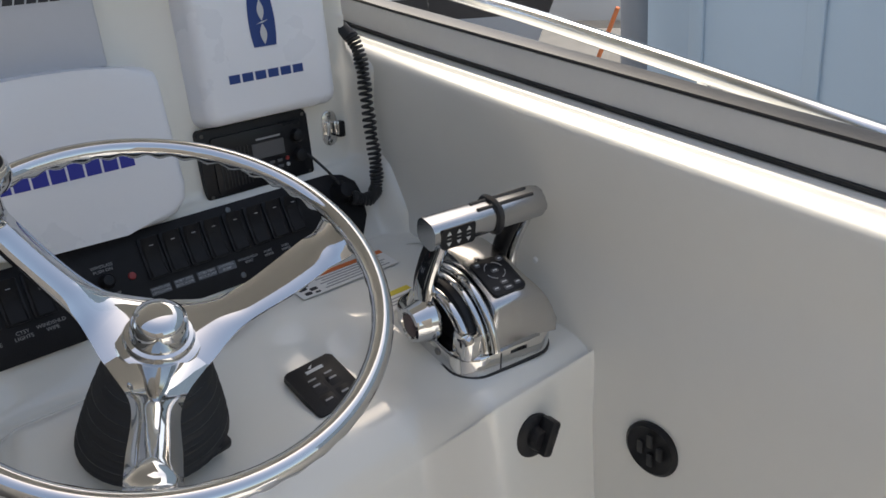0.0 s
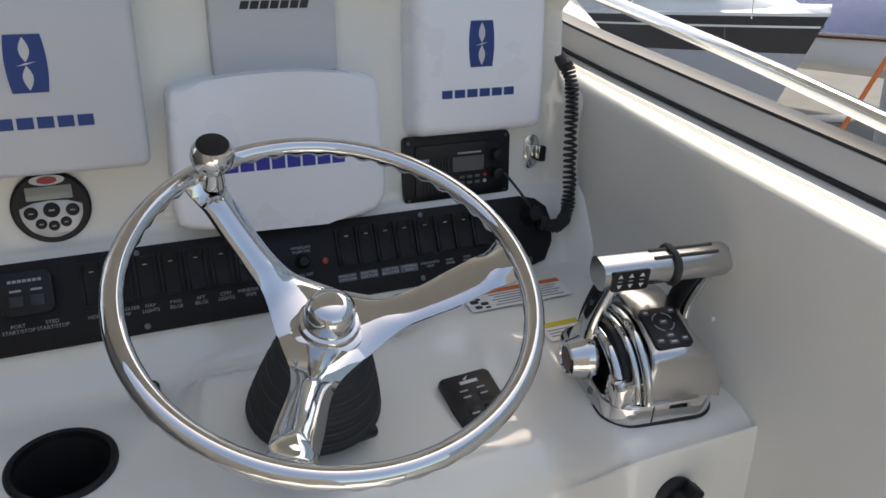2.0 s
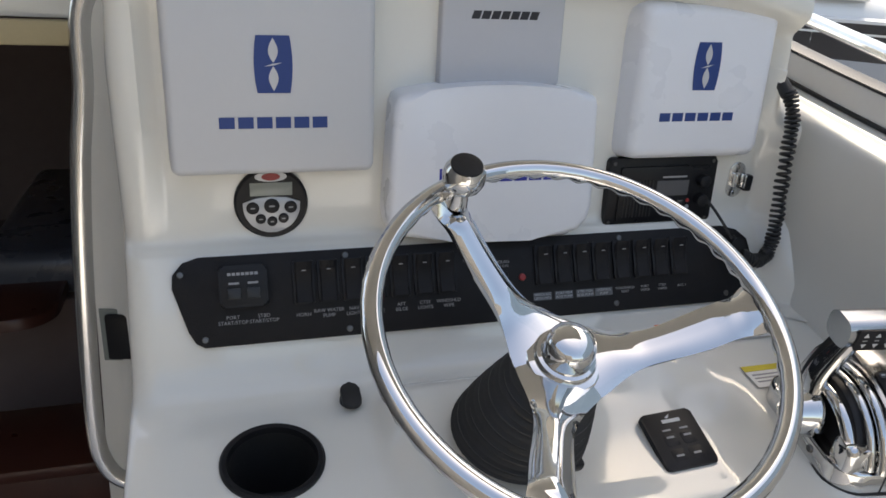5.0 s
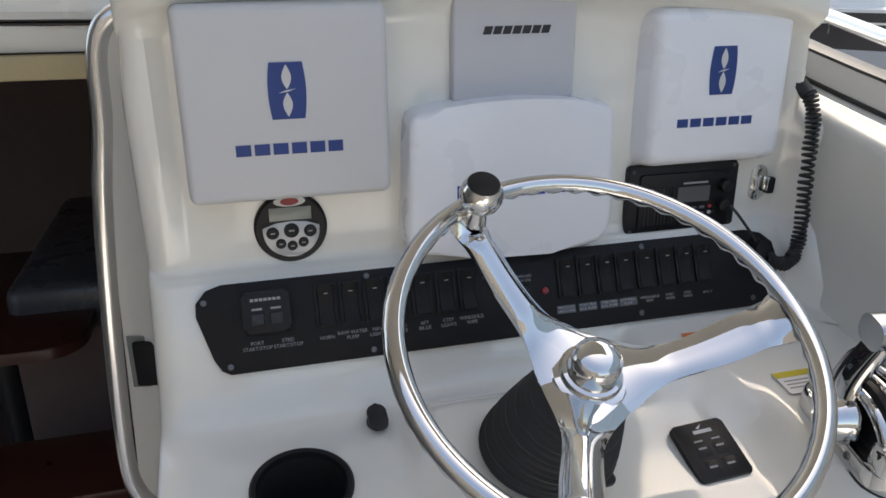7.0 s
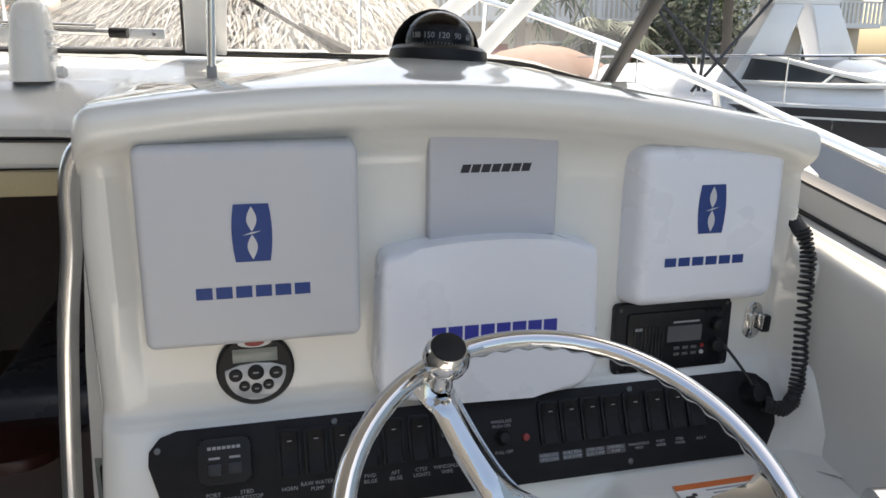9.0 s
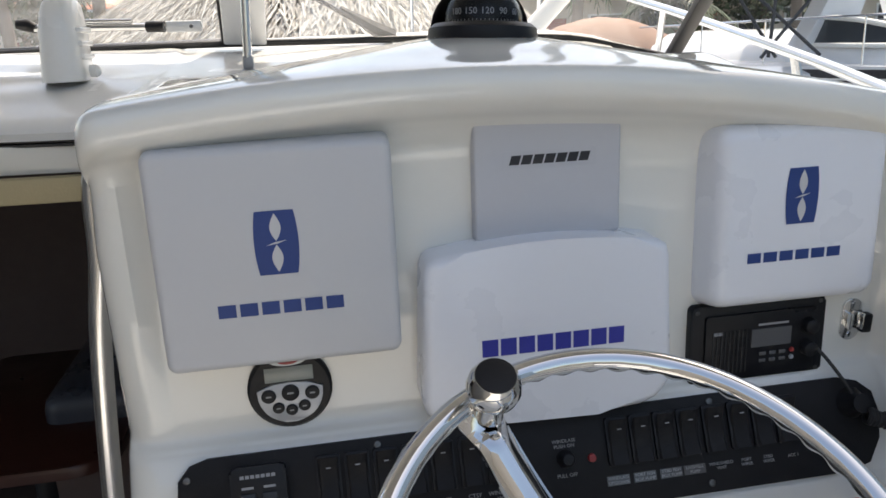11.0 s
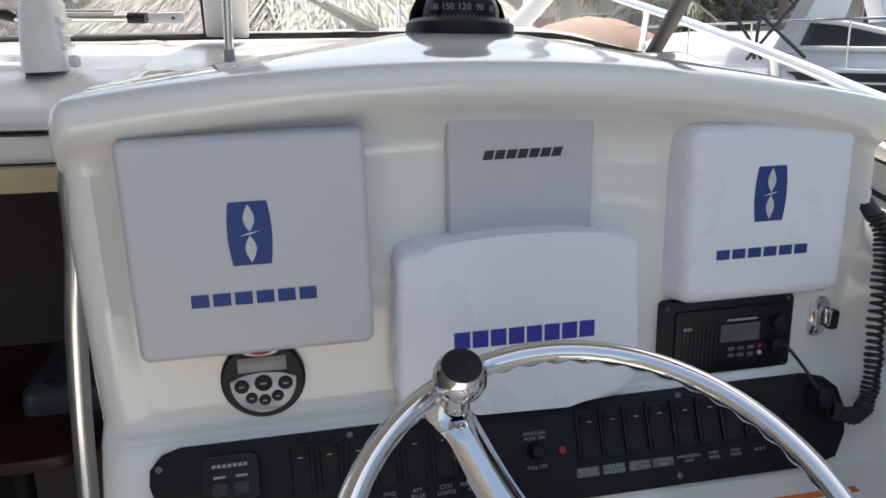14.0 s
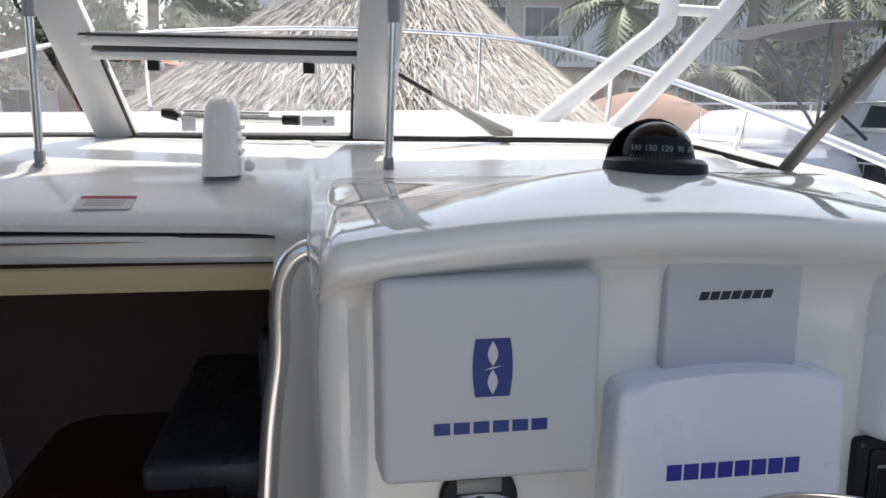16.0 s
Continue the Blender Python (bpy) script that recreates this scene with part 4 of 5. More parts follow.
def spoke(angle, ridge=0.0, lean=0.0, broad=0.0, twist=0.0):
    """A pressed-steel spoke: broad at hub and rim, dished, ridged or channelled along its middle."""
    n, m_ = 30, 12
    rows = []
    R = WM @ Matrix.Rotation(angle, 4, "Z")
    for i in range(n + 1):
        s = i / n
        r = 0.010 + 0.172 * s
        w = 0.0172 + 0.028 * math.exp(-(s / 0.24) ** 2) + broad * smooth_step(0.35, 0.75, s) + 0.006 * smooth_step(0.90, 1.0, s)
        z = -0.066 + 0.064 * s ** 1.75 - 0.005 * math.exp(-((s - 0.92) / 0.05) ** 2)
        mid = smooth_step(0.22, 0.42, s) * (1 - smooth_step(0.80, 0.92, s))
        off = lean * math.sin(math.pi * s)
        ring_ = []
        for k in range(m_ + 1):
            u = -1 + 2 * k / m_
            top = 0.0065 * (1 - abs(u) ** 2.5) + mid * (ridge * (1 - abs(u)) + twist * u if ridge > 0 else ridge * (1 - u * u))
            ring_.append(R @ Vector((r, off + u * w, z + top)))
        for k in range(m_ + 1):
            u = 1 - 2 * k / m_
            ring_.append(R @ Vector((r, off + u * w * 0.98, z - 0.0095 * (1 - abs(u) ** 3) - 0.003)))
        ring_.append(ring_[0].copy())
        rows.append(ring_)
    return grid_mesh(rows)


for a, ridge, lean, broad, twist in ((119, 0.008, 0.003, 0.0, 0.006), (0, -0.0045, -0.003, 0.0045, 0.0), (243, 0.004, 0.0, 0.003, -0.002)):
    part("spoke", spoke(radians(a), ridge, lean, broad, twist), CHROME, steering_wheel)
part("hub", lathe([(0, -0.085), (0.030, -0.085), (0.038, -0.074), (0.040, -0.066), (0.036, -0.060), (0.029, -0.058), (0, -0.058)], 40, WM), CHROME, steering_wheel)
part("hub_nut", lathe([(0.0300, -0.063), (0.0305, -0.057), (0.0285, -0.0535), (0.0250, -0.0525), (0.0245, -0.0505), (0.0243, -0.040), (0.0225, -0.033), (0.0180, -0.0285), (0.010, -0.0262), (0, -0.0255)], 40, WM), CHROME, steering_wheel, "domed polished hub nut")
KN = WM @ Matrix.Translation((-0.080, 0.151, 0.0))
knob = part("spinner_knob", lathe([(0.011, -0.006), (0.010, 0.004), (0.0085, 0.010), (0.0085, 0.014), (0.014, 0.017), (0.0195, 0.024), (0.0212, 0.032), (0.0195, 0.040), (0.0165, 0.0445), (0.0160, 0.0455), (0, 0.0455)], 36, KN), CHROME, steering_wheel, "polished spinner knob")
part("cap", lathe([(0.0158, 0.0450), (0.0150, 0.0468), (0.010, 0.0475), (0, 0.0478)], 36, KN), BLACK, knob, "matt black knob cap")
part("knob_arm", tube([KN @ Vector((0, 0, -0.006)), KN @ Vector((-0.004, 0.008, -0.006)), KN @ Vector((-0.010, 0.018, -0.004))], 0.0085, 12), CHROME, steering_wheel)

boot = thing("column_boot", (0.05, -0.07, 0.785), "black ribbed rubber steering column boot", "boot")
rows = []
foot, head = Vector((0.017, -0.078, 0.800)), Vector((0.010, -0.172, 0.928))
for i in range(91):
    s = i / 90
    c = foot.lerp(head, s)
    r = 0.073 - 0.034 * s ** 1.2 + 0.0034 * math.sin(s * math.pi * 2 * 14)
    ax = Vector((0, -0.28, 0.96)).lerp(Vector((0, -0.5, 0.866)), s).normalized()
    u = ax.cross(Vector((0, 1, 0))).normalized()
    v = ax.cross(u)
    rows.append([c + r * (math.cos(a) * u + math.sin(a) * v) for a in [2 * math.pi * k / 40 for k in range(41)]])
part("bellows", grid_mesh(rows), RUBBER, boot)
part("column", tube([(0.014, -0.150, 0.90), (0.013, -0.172, 0.935)], 0.034, 20), BLACK, boot)
part("tilt_lever", rbox(0.045, 0.020, 0.014, m=Matrix.Translation((0.050, -0.128, 0.778)) @ pose(0, 0, 0, 20, 0, 8), bevel=0.004), BLACK, boot, "black tilt lever")

# ---- trim-tab keypad, accessory socket, cup holder ----
LK = frame_on((0.207, -0.106, 0.7725), (0, 0.917, 0.399)) @ pose(0, 0, 0, 0, 0, 3)
keypad = thing("trim_tab_keypad", (0.207, -0.104, 0.775), "black trim-tab keypad with white arrows", "keypad")
part("plate", outline_plate(rounded(0.068, 0.074, 0.005), 0.008, 0.002, LK), BLACK, keypad)
part("mark_bar", rbox(0.024, 0.0045, 0.0004, (0.002, 0.024, 0.0081), m=LK), PRINT_WHITE, keypad)
part("mark_bar", outline_plate([(-0.004, 0.029), (0.004, 0.033), (0.001, 0.029), (-0.001, 0.0275)], 0.0004, m=LK @ Matrix.Translation((0, 0, 0.0081))), PRINT_WHITE, keypad)
for dx in (-0.010, 0.013):
    for dy in (0.000, -0.020):
        k = part("key", outline_plate(rounded(0.018, 0.016, 0.003, dx, dy), 0.0015, 0.0005, LK @ Matrix.Translation((0, 0, 0.0068))), BLACK, keypad)
        part("arrow", rbox(0.010, 0.0025, 0.0003, (dx, dy + (0.003 if dy > -0.01 else -0.001), 0.0084), m=LK), PRINT_GREY, k)
    part("mark_bar", rbox(0.011, 0.0022, 0.0003, (dx, 0.0125, 0.0081), m=LK), PRINT_GREY, keypad)

socket = thing("accessory_socket", (-0.149, 0.047, 0.783), "black accessory socket with a rubber flap", "socket")
SKM = frame_on((-0.150, 0.045, shelf_z(0.045)), (0, 1, 0.3))
part("flange", lathe([(0, 0), (0.0125, 0), (0.0125, 0.004), (0.010, 0.010), (0.006, 0.012), (0, 0.012)], 20, SKM), BLACK, socket)
part("flap", outline_plate(rounded(0.023, 0.038, 0.010), 0.006, 0.0025, SKM @ Matrix.Translation((0, -0.003, 0.010))), RUBBER, socket)

cup = thing("cup_holder", (-0.248, -0.036, 0.769), "black recessed cup holder in the console shelf", "cup holder")
CM = frame_on((-0.248, -0.036, shelf_z(-0.036) + 0.001), (0, 1, 0.176))
part("ring", lathe([(0.0565, -0.002), (0.0565, 0.002), (0.054, 0.0042), (0.049, 0.003), (0.0475, -0.004)], 48, CM), BLACK, cup)
part("well", lathe([(0.0485, 0.0), (0.046, -0.05), (0.043, -0.095), (0, -0.096)], 40, CM), RUBBER, cup)

# ---- decals on the console ----
DM = frame_on((0.341, 0.033, 0.8346), (0, 1, 0.16))
decal = thing("warning_decal", (0.335, 0.036, 0.837), "white warning decal with an orange header and grey lines", "decal")
part("backing", rbox(0.158, 0.046, 0.0006, m=DM), DECAL_WHITE, decal)
part("header", rbox(0.158, 0.009, 0.0005, (0, 0.0185, 0.0006), m=DM), ORANGE, decal, "orange header band")
for px, py, pw, ph in ((-0.067, -0.001, 0.012, 0.008), (-0.054, -0.008, 0.011, 0.007), (-0.066, -0.0145, 0.010, 0.007), (-0.053, -0.0175, 0.008, 0.004), (-0.059, 0.004, 0.007, 0.005)):
    part("pictogram", outline_plate(rounded(pw, ph, 0.002, px, py, n=3), 0.0005, m=DM @ Matrix.Translation((0, 0, 0.0006))), PRINT_BLACK, decal)
for k in range(5):
    part("text_line", rbox(0.108 - 0.012 * (k % 2), 0.0022, 0.0004, (0.014, 0.009 - 0.0062 * k, 0.0006), m=DM), PRINT_GREY, decal)
DM2 = frame_on((0.359, -0.062, 0.8185), (0, 1, 0.16))
decal2 = thing("warning_decal", (0.359, -0.062, 0.818), "small white decal with a yellow header beside the throttle", "decal")
part("backing", rbox(0.060, 0.040, 0.0006, m=DM2), DECAL_WHITE, decal2)
part("header", rbox(0.060, 0.010, 0.0005, (0, 0.014, 0.0006), m=DM2), YELLOW, decal2, "yellow header band")
for k in range(3):
    part("text_line", rbox(0.048, 0.0022, 0.0004, (0, 0.002 - 0.0062 * k, 0.0006), m=DM2), PRINT_GREY, decal2)


# ---- throttle ----
def throttle():
    t = thing("throttle_control", (0.386, -0.172, 0.79), "chrome twin-lever throttle control with a keypad on its housing", "throttle")
    M = Matrix.Translation((0.386, -0.170, 0.7955)) @ pose(0, 0, 0, 8.5, 0, -8)
    part("gasket", outline_plate(rounded(0.142, 0.174, 0.034), 0.003, 0.0, M), RUBBER, t, "thin black gasket")
    part("plinth", outline_plate(rounded(0.139, 0.171, 0.033, n=8), 0.027, 0.005, M @ Matrix.Translation((0, 0, 0.002)), 3), CHROME, t)
    part("joint", rbox(0.0012, 0.0012, 0.024, (-0.020, -0.0856, 0.003), m=M), RUBBER, t)
    part("screw", lathe([(0, 0), (0.005, 0), (0.004, 0.002), (0, 0.002)], 14, M @ Matrix.Translation((-0.0695, -0.030, 0.016)) @ pose(0, 0, 0, 0, -90, 0)), DULL_STEEL, t)

    # satin housing: steep front, sloped keypad deck, rounded back, sides drawn in towards the top
    section = [(-0.082, 0.026), (-0.080, 0.052), (-0.076, 0.076), (-0.071, 0.0845), (-0.062, 0.0885), (-0.040, 0.0960), (-0.012, 0.1050), (0.012, 0.1095), (0.034, 0.1085), (0.054, 0.0985), (0.070, 0.078), (0.078, 0.050), (0.080, 0.026)]
    rows = []
    for y, z in [(p.x, p.y) for p in catmull([(a, b, 0) for a, b in section], 3)]:
        h = (z - 0.026) / 0.084
        x0, x1 = -0.030 + 0.008 * h, 0.064 - 0.026 * smooth_step(0.25, 1.0, h)
        row = [Vector((x0, y, 0.024))]
        for f, d in ((0.0, 0.008), (0.03, 0.002), (0.10, 0.0), (0.5, -0.0012), (0.90, 0.0), (0.97, 0.002), (1.0, 0.008)):
            row.append(Vector((x0 + (x1 - x0) * f, y, max(0.025, z - d))))
        row += [Vector((x1 + 0.010 * h, y, max(0.024, 0.024 + (z - 0.024) * 0.55))), Vector((0.065, y, 0.024))]
        rows.append([M @ v for v in row])
    part("housing", grid_mesh(rows), SATIN, t, "satin grey housing")

    # polished ribs that follow the sweep of the levers
    def rib(x, r, w, zc=0.020):
        line = [M @ Vector((x, -0.010 + r * 1.02 * math.cos(a), zc + r * math.sin(a))) for a in [math.pi * (0.06 + 0.88 * k / 20) for k in range(21)]]
        return tube(line, w, 10)

    for x, r, w in ((-0.031, 0.079, 0.0055), (-0.040, 0.072, 0.0050)):
        part("rib", rib(x, r, w), CHROME, t)
    part("lever_slot", outline_plate([(0.066 * math.cos(math.pi * k / 16), 0.066 * math.sin(math.pi * k / 16)) for k in range(16, -1, -1)], 0.014, 0.003,
         M @ Matrix.Translation((-0.046, -0.010, 0.026)) @ Matrix(((0, 0, -1, 0), (1, 0, 0, 0), (0, 1, 0, 0), (0, 0, 0, 1))) @ Matrix.Translation((0, 0, -0.007))), BLACK, t, "black lever slot")
    part("lever_cowl", rib(-0.055, 0.060, 0.0075, 0.018), CHROME, t)
    part("nose", outline_plate(rounded(0.040, 0.034, 0.010), 0.030, 0.010, M @ Matrix.Translation((-0.044, -0.062, 0.026)), 3), CHROME, t)

    PM = M @ Matrix.Translation((0.0065, -0.040, 0.0970)) @ pose(0, 0, 0, 18.5, 0, 0)
    pad = part("keypad", outline_plate(rounded(0.046, 0.054, 0.005), 0.0026, 0.0008, PM), BLACK, t, "black keypad")
    ring_ = [PM @ Vector((0.0125 * math.cos(a), 0.007 + 0.0125 * math.sin(a), 0.0028)) for a in [2 * math.pi * k / 24 for k in range(24)]]
    for k in range(4):
        part("ring_mark", tube(ring_[6 * k + 1:6 * k + 6], 0.0006, 6), PRINT_GREY, pad)
    for kx, ky, kw in ((0, 0.007, 0.010), (-0.015, -0.018, 0.009), (0.0, -0.012, 0.010), (0.0, -0.021, 0.012), (0.015, -0.018, 0.009), (-0.016, 0.021, 0.008), (0.016, 0.021, 0.008)):
        part("key", outline_plate(rounded(kw, 0.0062, 0.002, kx, ky), 0.0010, 0.0003, PM @ Matrix.Translation((0, 0, 0.0026))), LCD_DARK, pad)
        part("key_mark", rbox(kw * 0.55, 0.0013, 0.0003, (kx, ky, 0.0037), m=PM), PRINT_WHITE, pad)

    # pivots and levers
    piv = M @ Matrix.Translation((-0.064, -0.006, 0.047)) @ pose(0, 0, 0, 0, -90, 0)
    hubp = part("pivot", lathe([(0, 0), (0.027, 0), (0.028, 0.006), (0.024, 0.014), (0.0215, 0.026), (0.0205, 0.029), (0.0165, 0.030), (0.015, 0.027), (0, 0.027)], 28, piv), CHROME, t)
    part("pivot_cap", lathe([(0, 0.0265), (0.0145, 0.0265), (0.0140, 0.0285), (0, 0.0292)], 24, piv), DARKRED, hubp, "dark red pivot cap")
    part("pivot", lathe([(0, 0), (0.022, 0), (0.022, 0.005), (0.016, 0.012), (0, 0.012)], 28, M @ Matrix.Translation((0.052, 0.004, 0.060)) @ pose(0, 0, 0, 0, 90, 0)), CHROME, t)

    gl, gr = Vector((0.315, -0.188, 0.950)), Vector((0.470, -0.212, 0.952))
    g = (gr - gl).normalized()

    def blade(a, b, w0, w1, thick, bow=0.010):
        """A flat lever with rounded edges, broad in the fore-and-aft sense."""
        a, b = Vector(a), Vector(b)
        line = catmull([a, a.lerp(b, 0.35) + Vector((0, bow, 0)), a.lerp(b, 0.7) + Vector((0, bow * 0.7, 0)), b], 5)
        rows_ = []
        for k, p in enumerate(line):
            f = k / (len(line) - 1)
            d = (line[min(k + 1, len(line) - 1)] - line[max(k - 1, 0)]).normalized()
            fw = d.cross(g).normalized()
            w = w0 + (w1 - w0) * f
            rows_.append([p + g * thick * math.copysign(abs(math.cos(q)) ** 0.7, math.cos(q)) + fw * w * math.copysign(abs(math.sin(q)) ** 0.7, math.sin(q)) for q in [2 * math.pi * m_ / 16 for m_ in range(17)]])
        return grid_mesh(rows_)

    part("lever", blade(M @ Vector((-0.072, -0.004, 0.046)), gl + g * 0.022 + Vector((0, 0.002, -0.010)), 0.017, 0.012, 0.0085), CHROME, t)
    part("lever_edge", blade(M @ Vector((-0.066, 0.014, 0.050)), gl + g * 0.014 + Vector((0, 0.014, -0.014)), 0.006, 0.004, 0.004), BLACK, t, "black back edge of the lever")
    part("lever", blade(M @ Vector((0.060, 0.006, 0.058)), gr - g * 0.016 + Vector((0, 0.002, -0.010)), 0.014, 0.011, 0.007), CHROME, t)
    part("lever_boot", blade(M @ Vector((0.046, 0.006, 0.066)), gr - g * 0.031 + Vector((0, 0.002, -0.012)), 0.013, 0.010, 0.006), BLACK, t, "black inner face of the lever")
    zz = Vector((0, -0.25, 1)).normalized()
    yy = zz.cross(g).normalized()
    zz = g.cross(yy)
    GM = Matrix.Translation(gl) @ Matrix((g, yy, zz)).transposed().to_4x4()
    L = (gr - gl).length
    sec = rounded(0.038, 0.034, 0.0135, n=5)
    bm = outline_plate(sec, L, 0.004, None, 3)
    bm.transform(GM @ Matrix(((0, 0, 1, 0), (1, 0, 0, 0), (0, 1, 0, 0), (0, 0, 0, 1))))
    grip = part("grip", bm, SATIN, t, "satin chrome grip")
    ring_ = [GM @ Vector((L * 0.56, px * 1.04, py * 1.04)) for px, py in sec]
    part("grip_band", tube(ring_, 0.0045, 8, True), RUBBER, grip, "black rubber band")
    for yv in (0.007, -0.0075):
        part("inlay", tube([GM @ Vector((L * 0.40, yv, 0.0158)), GM @ Vector((L * 0.90, yv, 0.0158))], 0.0030, 8), RUBBER, grip)
    KM = GM @ Matrix.Translation((0.030, -0.0185, 0.0)) @ pose(0, 0, 0, 90, 0, 0)
    pd = part("trim_pad", outline_plate(rounded(0.044, 0.026, 0.003), 0.002, 0.0006, KM), BLACK, grip, "black trim keypad with white arrows")
    for c in range(3):
        for r in range(2):
            x, y = -0.013 + 0.013 * c, 0.0065 - 0.013 * r
            k = 1 if r == 0 else -1
            part("arrow", outline_plate([(x - 0.003, y - 0.002 * k), (x + 0.003, y - 0.002 * k), (x, y + 0.003 * k)], 0.0004, m=KM @ Matrix.Translation((0, 0, 0.002))), PRINT_WHITE, pd, smooth=0)
        part("key_mark", rbox(0.005, 0.0012, 0.0003, (-0.013 + 0.013 * c, 0.0, 0.002), m=KM), PRINT_GREY, pd)


throttle()

# ---- fittings low on the pedestal and coaming ----
ign = thing("battery_switch_knob", (0.362, -0.2905, 0.712), "black turn knob on a round plate on the pedestal", "knob")
IM = Matrix.Translation((0.362, -0.2905, 0.712)) @ pose(0, 0, 0, 0, 0, -8) @ frame_on((0, 0, 0), (0, 0, 1))
part("plate", lathe([(0, 0), (0.027, 0), (0.027, 0.004), (0.023, 0.007), (0, 0.007)], 28, IM), BLACK, ign)
part("lever", rbox(0.014, 0.044, 0.022, (0.004, 0.006, 0.006), 0.004, m=IM @ pose(0, 0, 0, 0, 0, -25)), BLACK, ign)
part("stem", lathe([(0, 0), (0.015, 0), (0.013, 0.014), (0, 0.014)], 20, IM @ Matrix.Translation((0, 0, 0.006))), BLACK, ign)

outlet = thing("round_outlet", (0.472, -0.38, 0.68), "round black outlet cover on the coaming", "outlet")
OM = Matrix.Translation((0.4718, -0.378, 0.676)) @ pose(0, 0, 0, 0, -90, 0)
part("ring", lathe([(0, 0), (0.035, 0), (0.035, 0.004), (0.031, 0.007), (0.028, 0.005), (0, 0.005)], 32, OM), BLACK, outlet)
for k in range(4):
    part("lug", rbox(0.018, 0.008, 0.004, (0.013 * math.cos(k * math.pi / 2), 0.013 * math.sin(k * math.pi / 2), 0.005), 0.002, m=OM), RUBBER, outlet)

WHITE_STUD = material("white plastic stud", (0.8, 0.8, 0.78), 0.4, grain=0.05, scale=200)

# ---- grab rail and outlet beside the companionway ----
grab = thing("grab_rail", (-0.45, 0.2, 0.95), "polished steel grab rail beside the companionway", "rail")
part("tube", tube(catmull([(-0.400, 0.40, 1.243), (-0.420, 0.40, 1.238), (-0.439, 0.40, 1.219), (-0.450, 0.40, 1.18), (-0.4545, 0.40, 1.10), (-0.468, 0.40, 1.006), (-0.479, 0.40, 0.89), (-0.488, 0.40, 0.76), (-0.495, 0.40, 0.62), (-0.496, 0.40, 0.54), (-0.490, 0.40, 0.50), (-0.474, 0.40, 0.467), (-0.442, 0.40, 0.447), (-0.400, 0.40, 0.440)], 6), 0.0140, 16), STEEL, grab)
for fz in (1.243, 0.440):
    part("foot", lathe([(0, 0), (0.022, 0), (0.022, 0.004), (0.017, 0.007), (0, 0.007)], 20, Matrix.Translation((-0.4045, 0.40, fz)) @ pose(0, 0, 0, 0, -90, 0)), STEEL, grab)
box = thing("switch_box", (-0.475, 0.64, 0.58), "small black switch box on the bulkhead", "switch")
BX = frame_on((-0.474, 0.668, 0.590), (0, 0, 1)) @ pose(0, 0, 0, 0, -12, 0)
part("plate", rbox(0.078, 0.108, 0.004, (0, 0, -0.002), 0.001, m=BX), LCD, box)
part("housing", rbox(0.062, 0.092, 0.014, (0.004, 0, 0.002), 0.005, m=BX), BLACK, box)

stud = mesh_thing("snap_stud", lathe([(0, 0), (0.0045, 0), (0.0045, 0.002), (0.003, 0.0045), (0, 0.005)], 14, Matrix.Translation((0.4965, -0.183, 0.858)) @ pose(0, 0, 0, 0, -90, 0)), WHITE_STUD, "small white snap stud on the coaming", "stud")

# ---- surroundings: yard, hut, buildings, palms, other boats ----
random.seed(7)
CONCRETE = material("worn grey yard", (0.125, 0.121, 0.115), 0.85, grain=0.3, scale=3, stain=0.45, stain_scale=0.6)
THATCH = material("dry palm thatch", (0.50, 0.43, 0.33), 0.9, grain=0.4, scale=6)
STUCCO = material("beige stucco", (0.62, 0.55, 0.46), 0.85, grain=0.12, scale=4, stain=0.2, stain_scale=0.5)
STUCCO_B = material("pale stucco", (0.70, 0.67, 0.62), 0.85, grain=0.12, scale=4, stain=0.2, stain_scale=0.5)
WHITE = material("white painted trim", (0.80, 0.80, 0.78), 0.5, grain=0.08, scale=8)
PANE_DARK = material("dark window pane", (0.04, 0.05, 0.06), 0.1, grain=0.3, scale=2)
TILE = material("terracotta roof", (0.42, 0.15, 0.08), 0.8, grain=0.3, scale=8, stain=0.2)
ROOF_GREY = material("grey shingle roof", (0.30, 0.28, 0.26), 0.9, grain=0.3, scale=10)
BARK = material("palm bark", (0.24, 0.19, 0.15), 0.9, grain=0.4, scale=12, bump=0.4)
LEAF = material("palm leaf", (0.07, 0.12, 0.035), 0.55, grain=0.4, scale=5)
LEAF_D = material("dark foliage", (0.075, 0.10, 0.05), 0.6, grain=0.4, scale=5)
HULL = material("white hull gelcoat", (0.74, 0.75, 0.77), 0.2, grain=0.05, scale=3, stain=0.12, stain_scale=1.0, coat=0.4)
HULL_SHADED = material("white hull gelcoat greyed for shade", (0.40, 0.42, 0.47), 0.25, grain=0.08, scale=3, stain=0.15, stain_scale=1.0)
NAVY = material("navy hull band", (0.012, 0.013, 0.02), 0.4, grain=0.1, scale=3)
NAVY_COVER = material("navy canvas", (0.03, 0.055, 0.15), 0.8, grain=0.2, scale=20)
BROWN_COVER = material("brown canvas boat cover", (0.30, 0.17, 0.115), 0.8, grain=0.3, scale=5, stain=0.35, stain_scale=2.5, bump=0.6)
BLUEWALL = material("pale blue painted wall", (0.50, 0.61, 0.70), 0.6, grain=0.08, scale=2, stain=0.15, stain_scale=0.8)
PILE = material("weathered grey piling", (0.27, 0.28, 0.30), 0.85, grain=0.35, scale=8, stain=0.3, stain_scale=2)
BIMINI = material("black bimini canvas", (0.05, 0.052, 0.058), 0.85, grain=0.2, scale=30)
GROUND_Z = -1.5

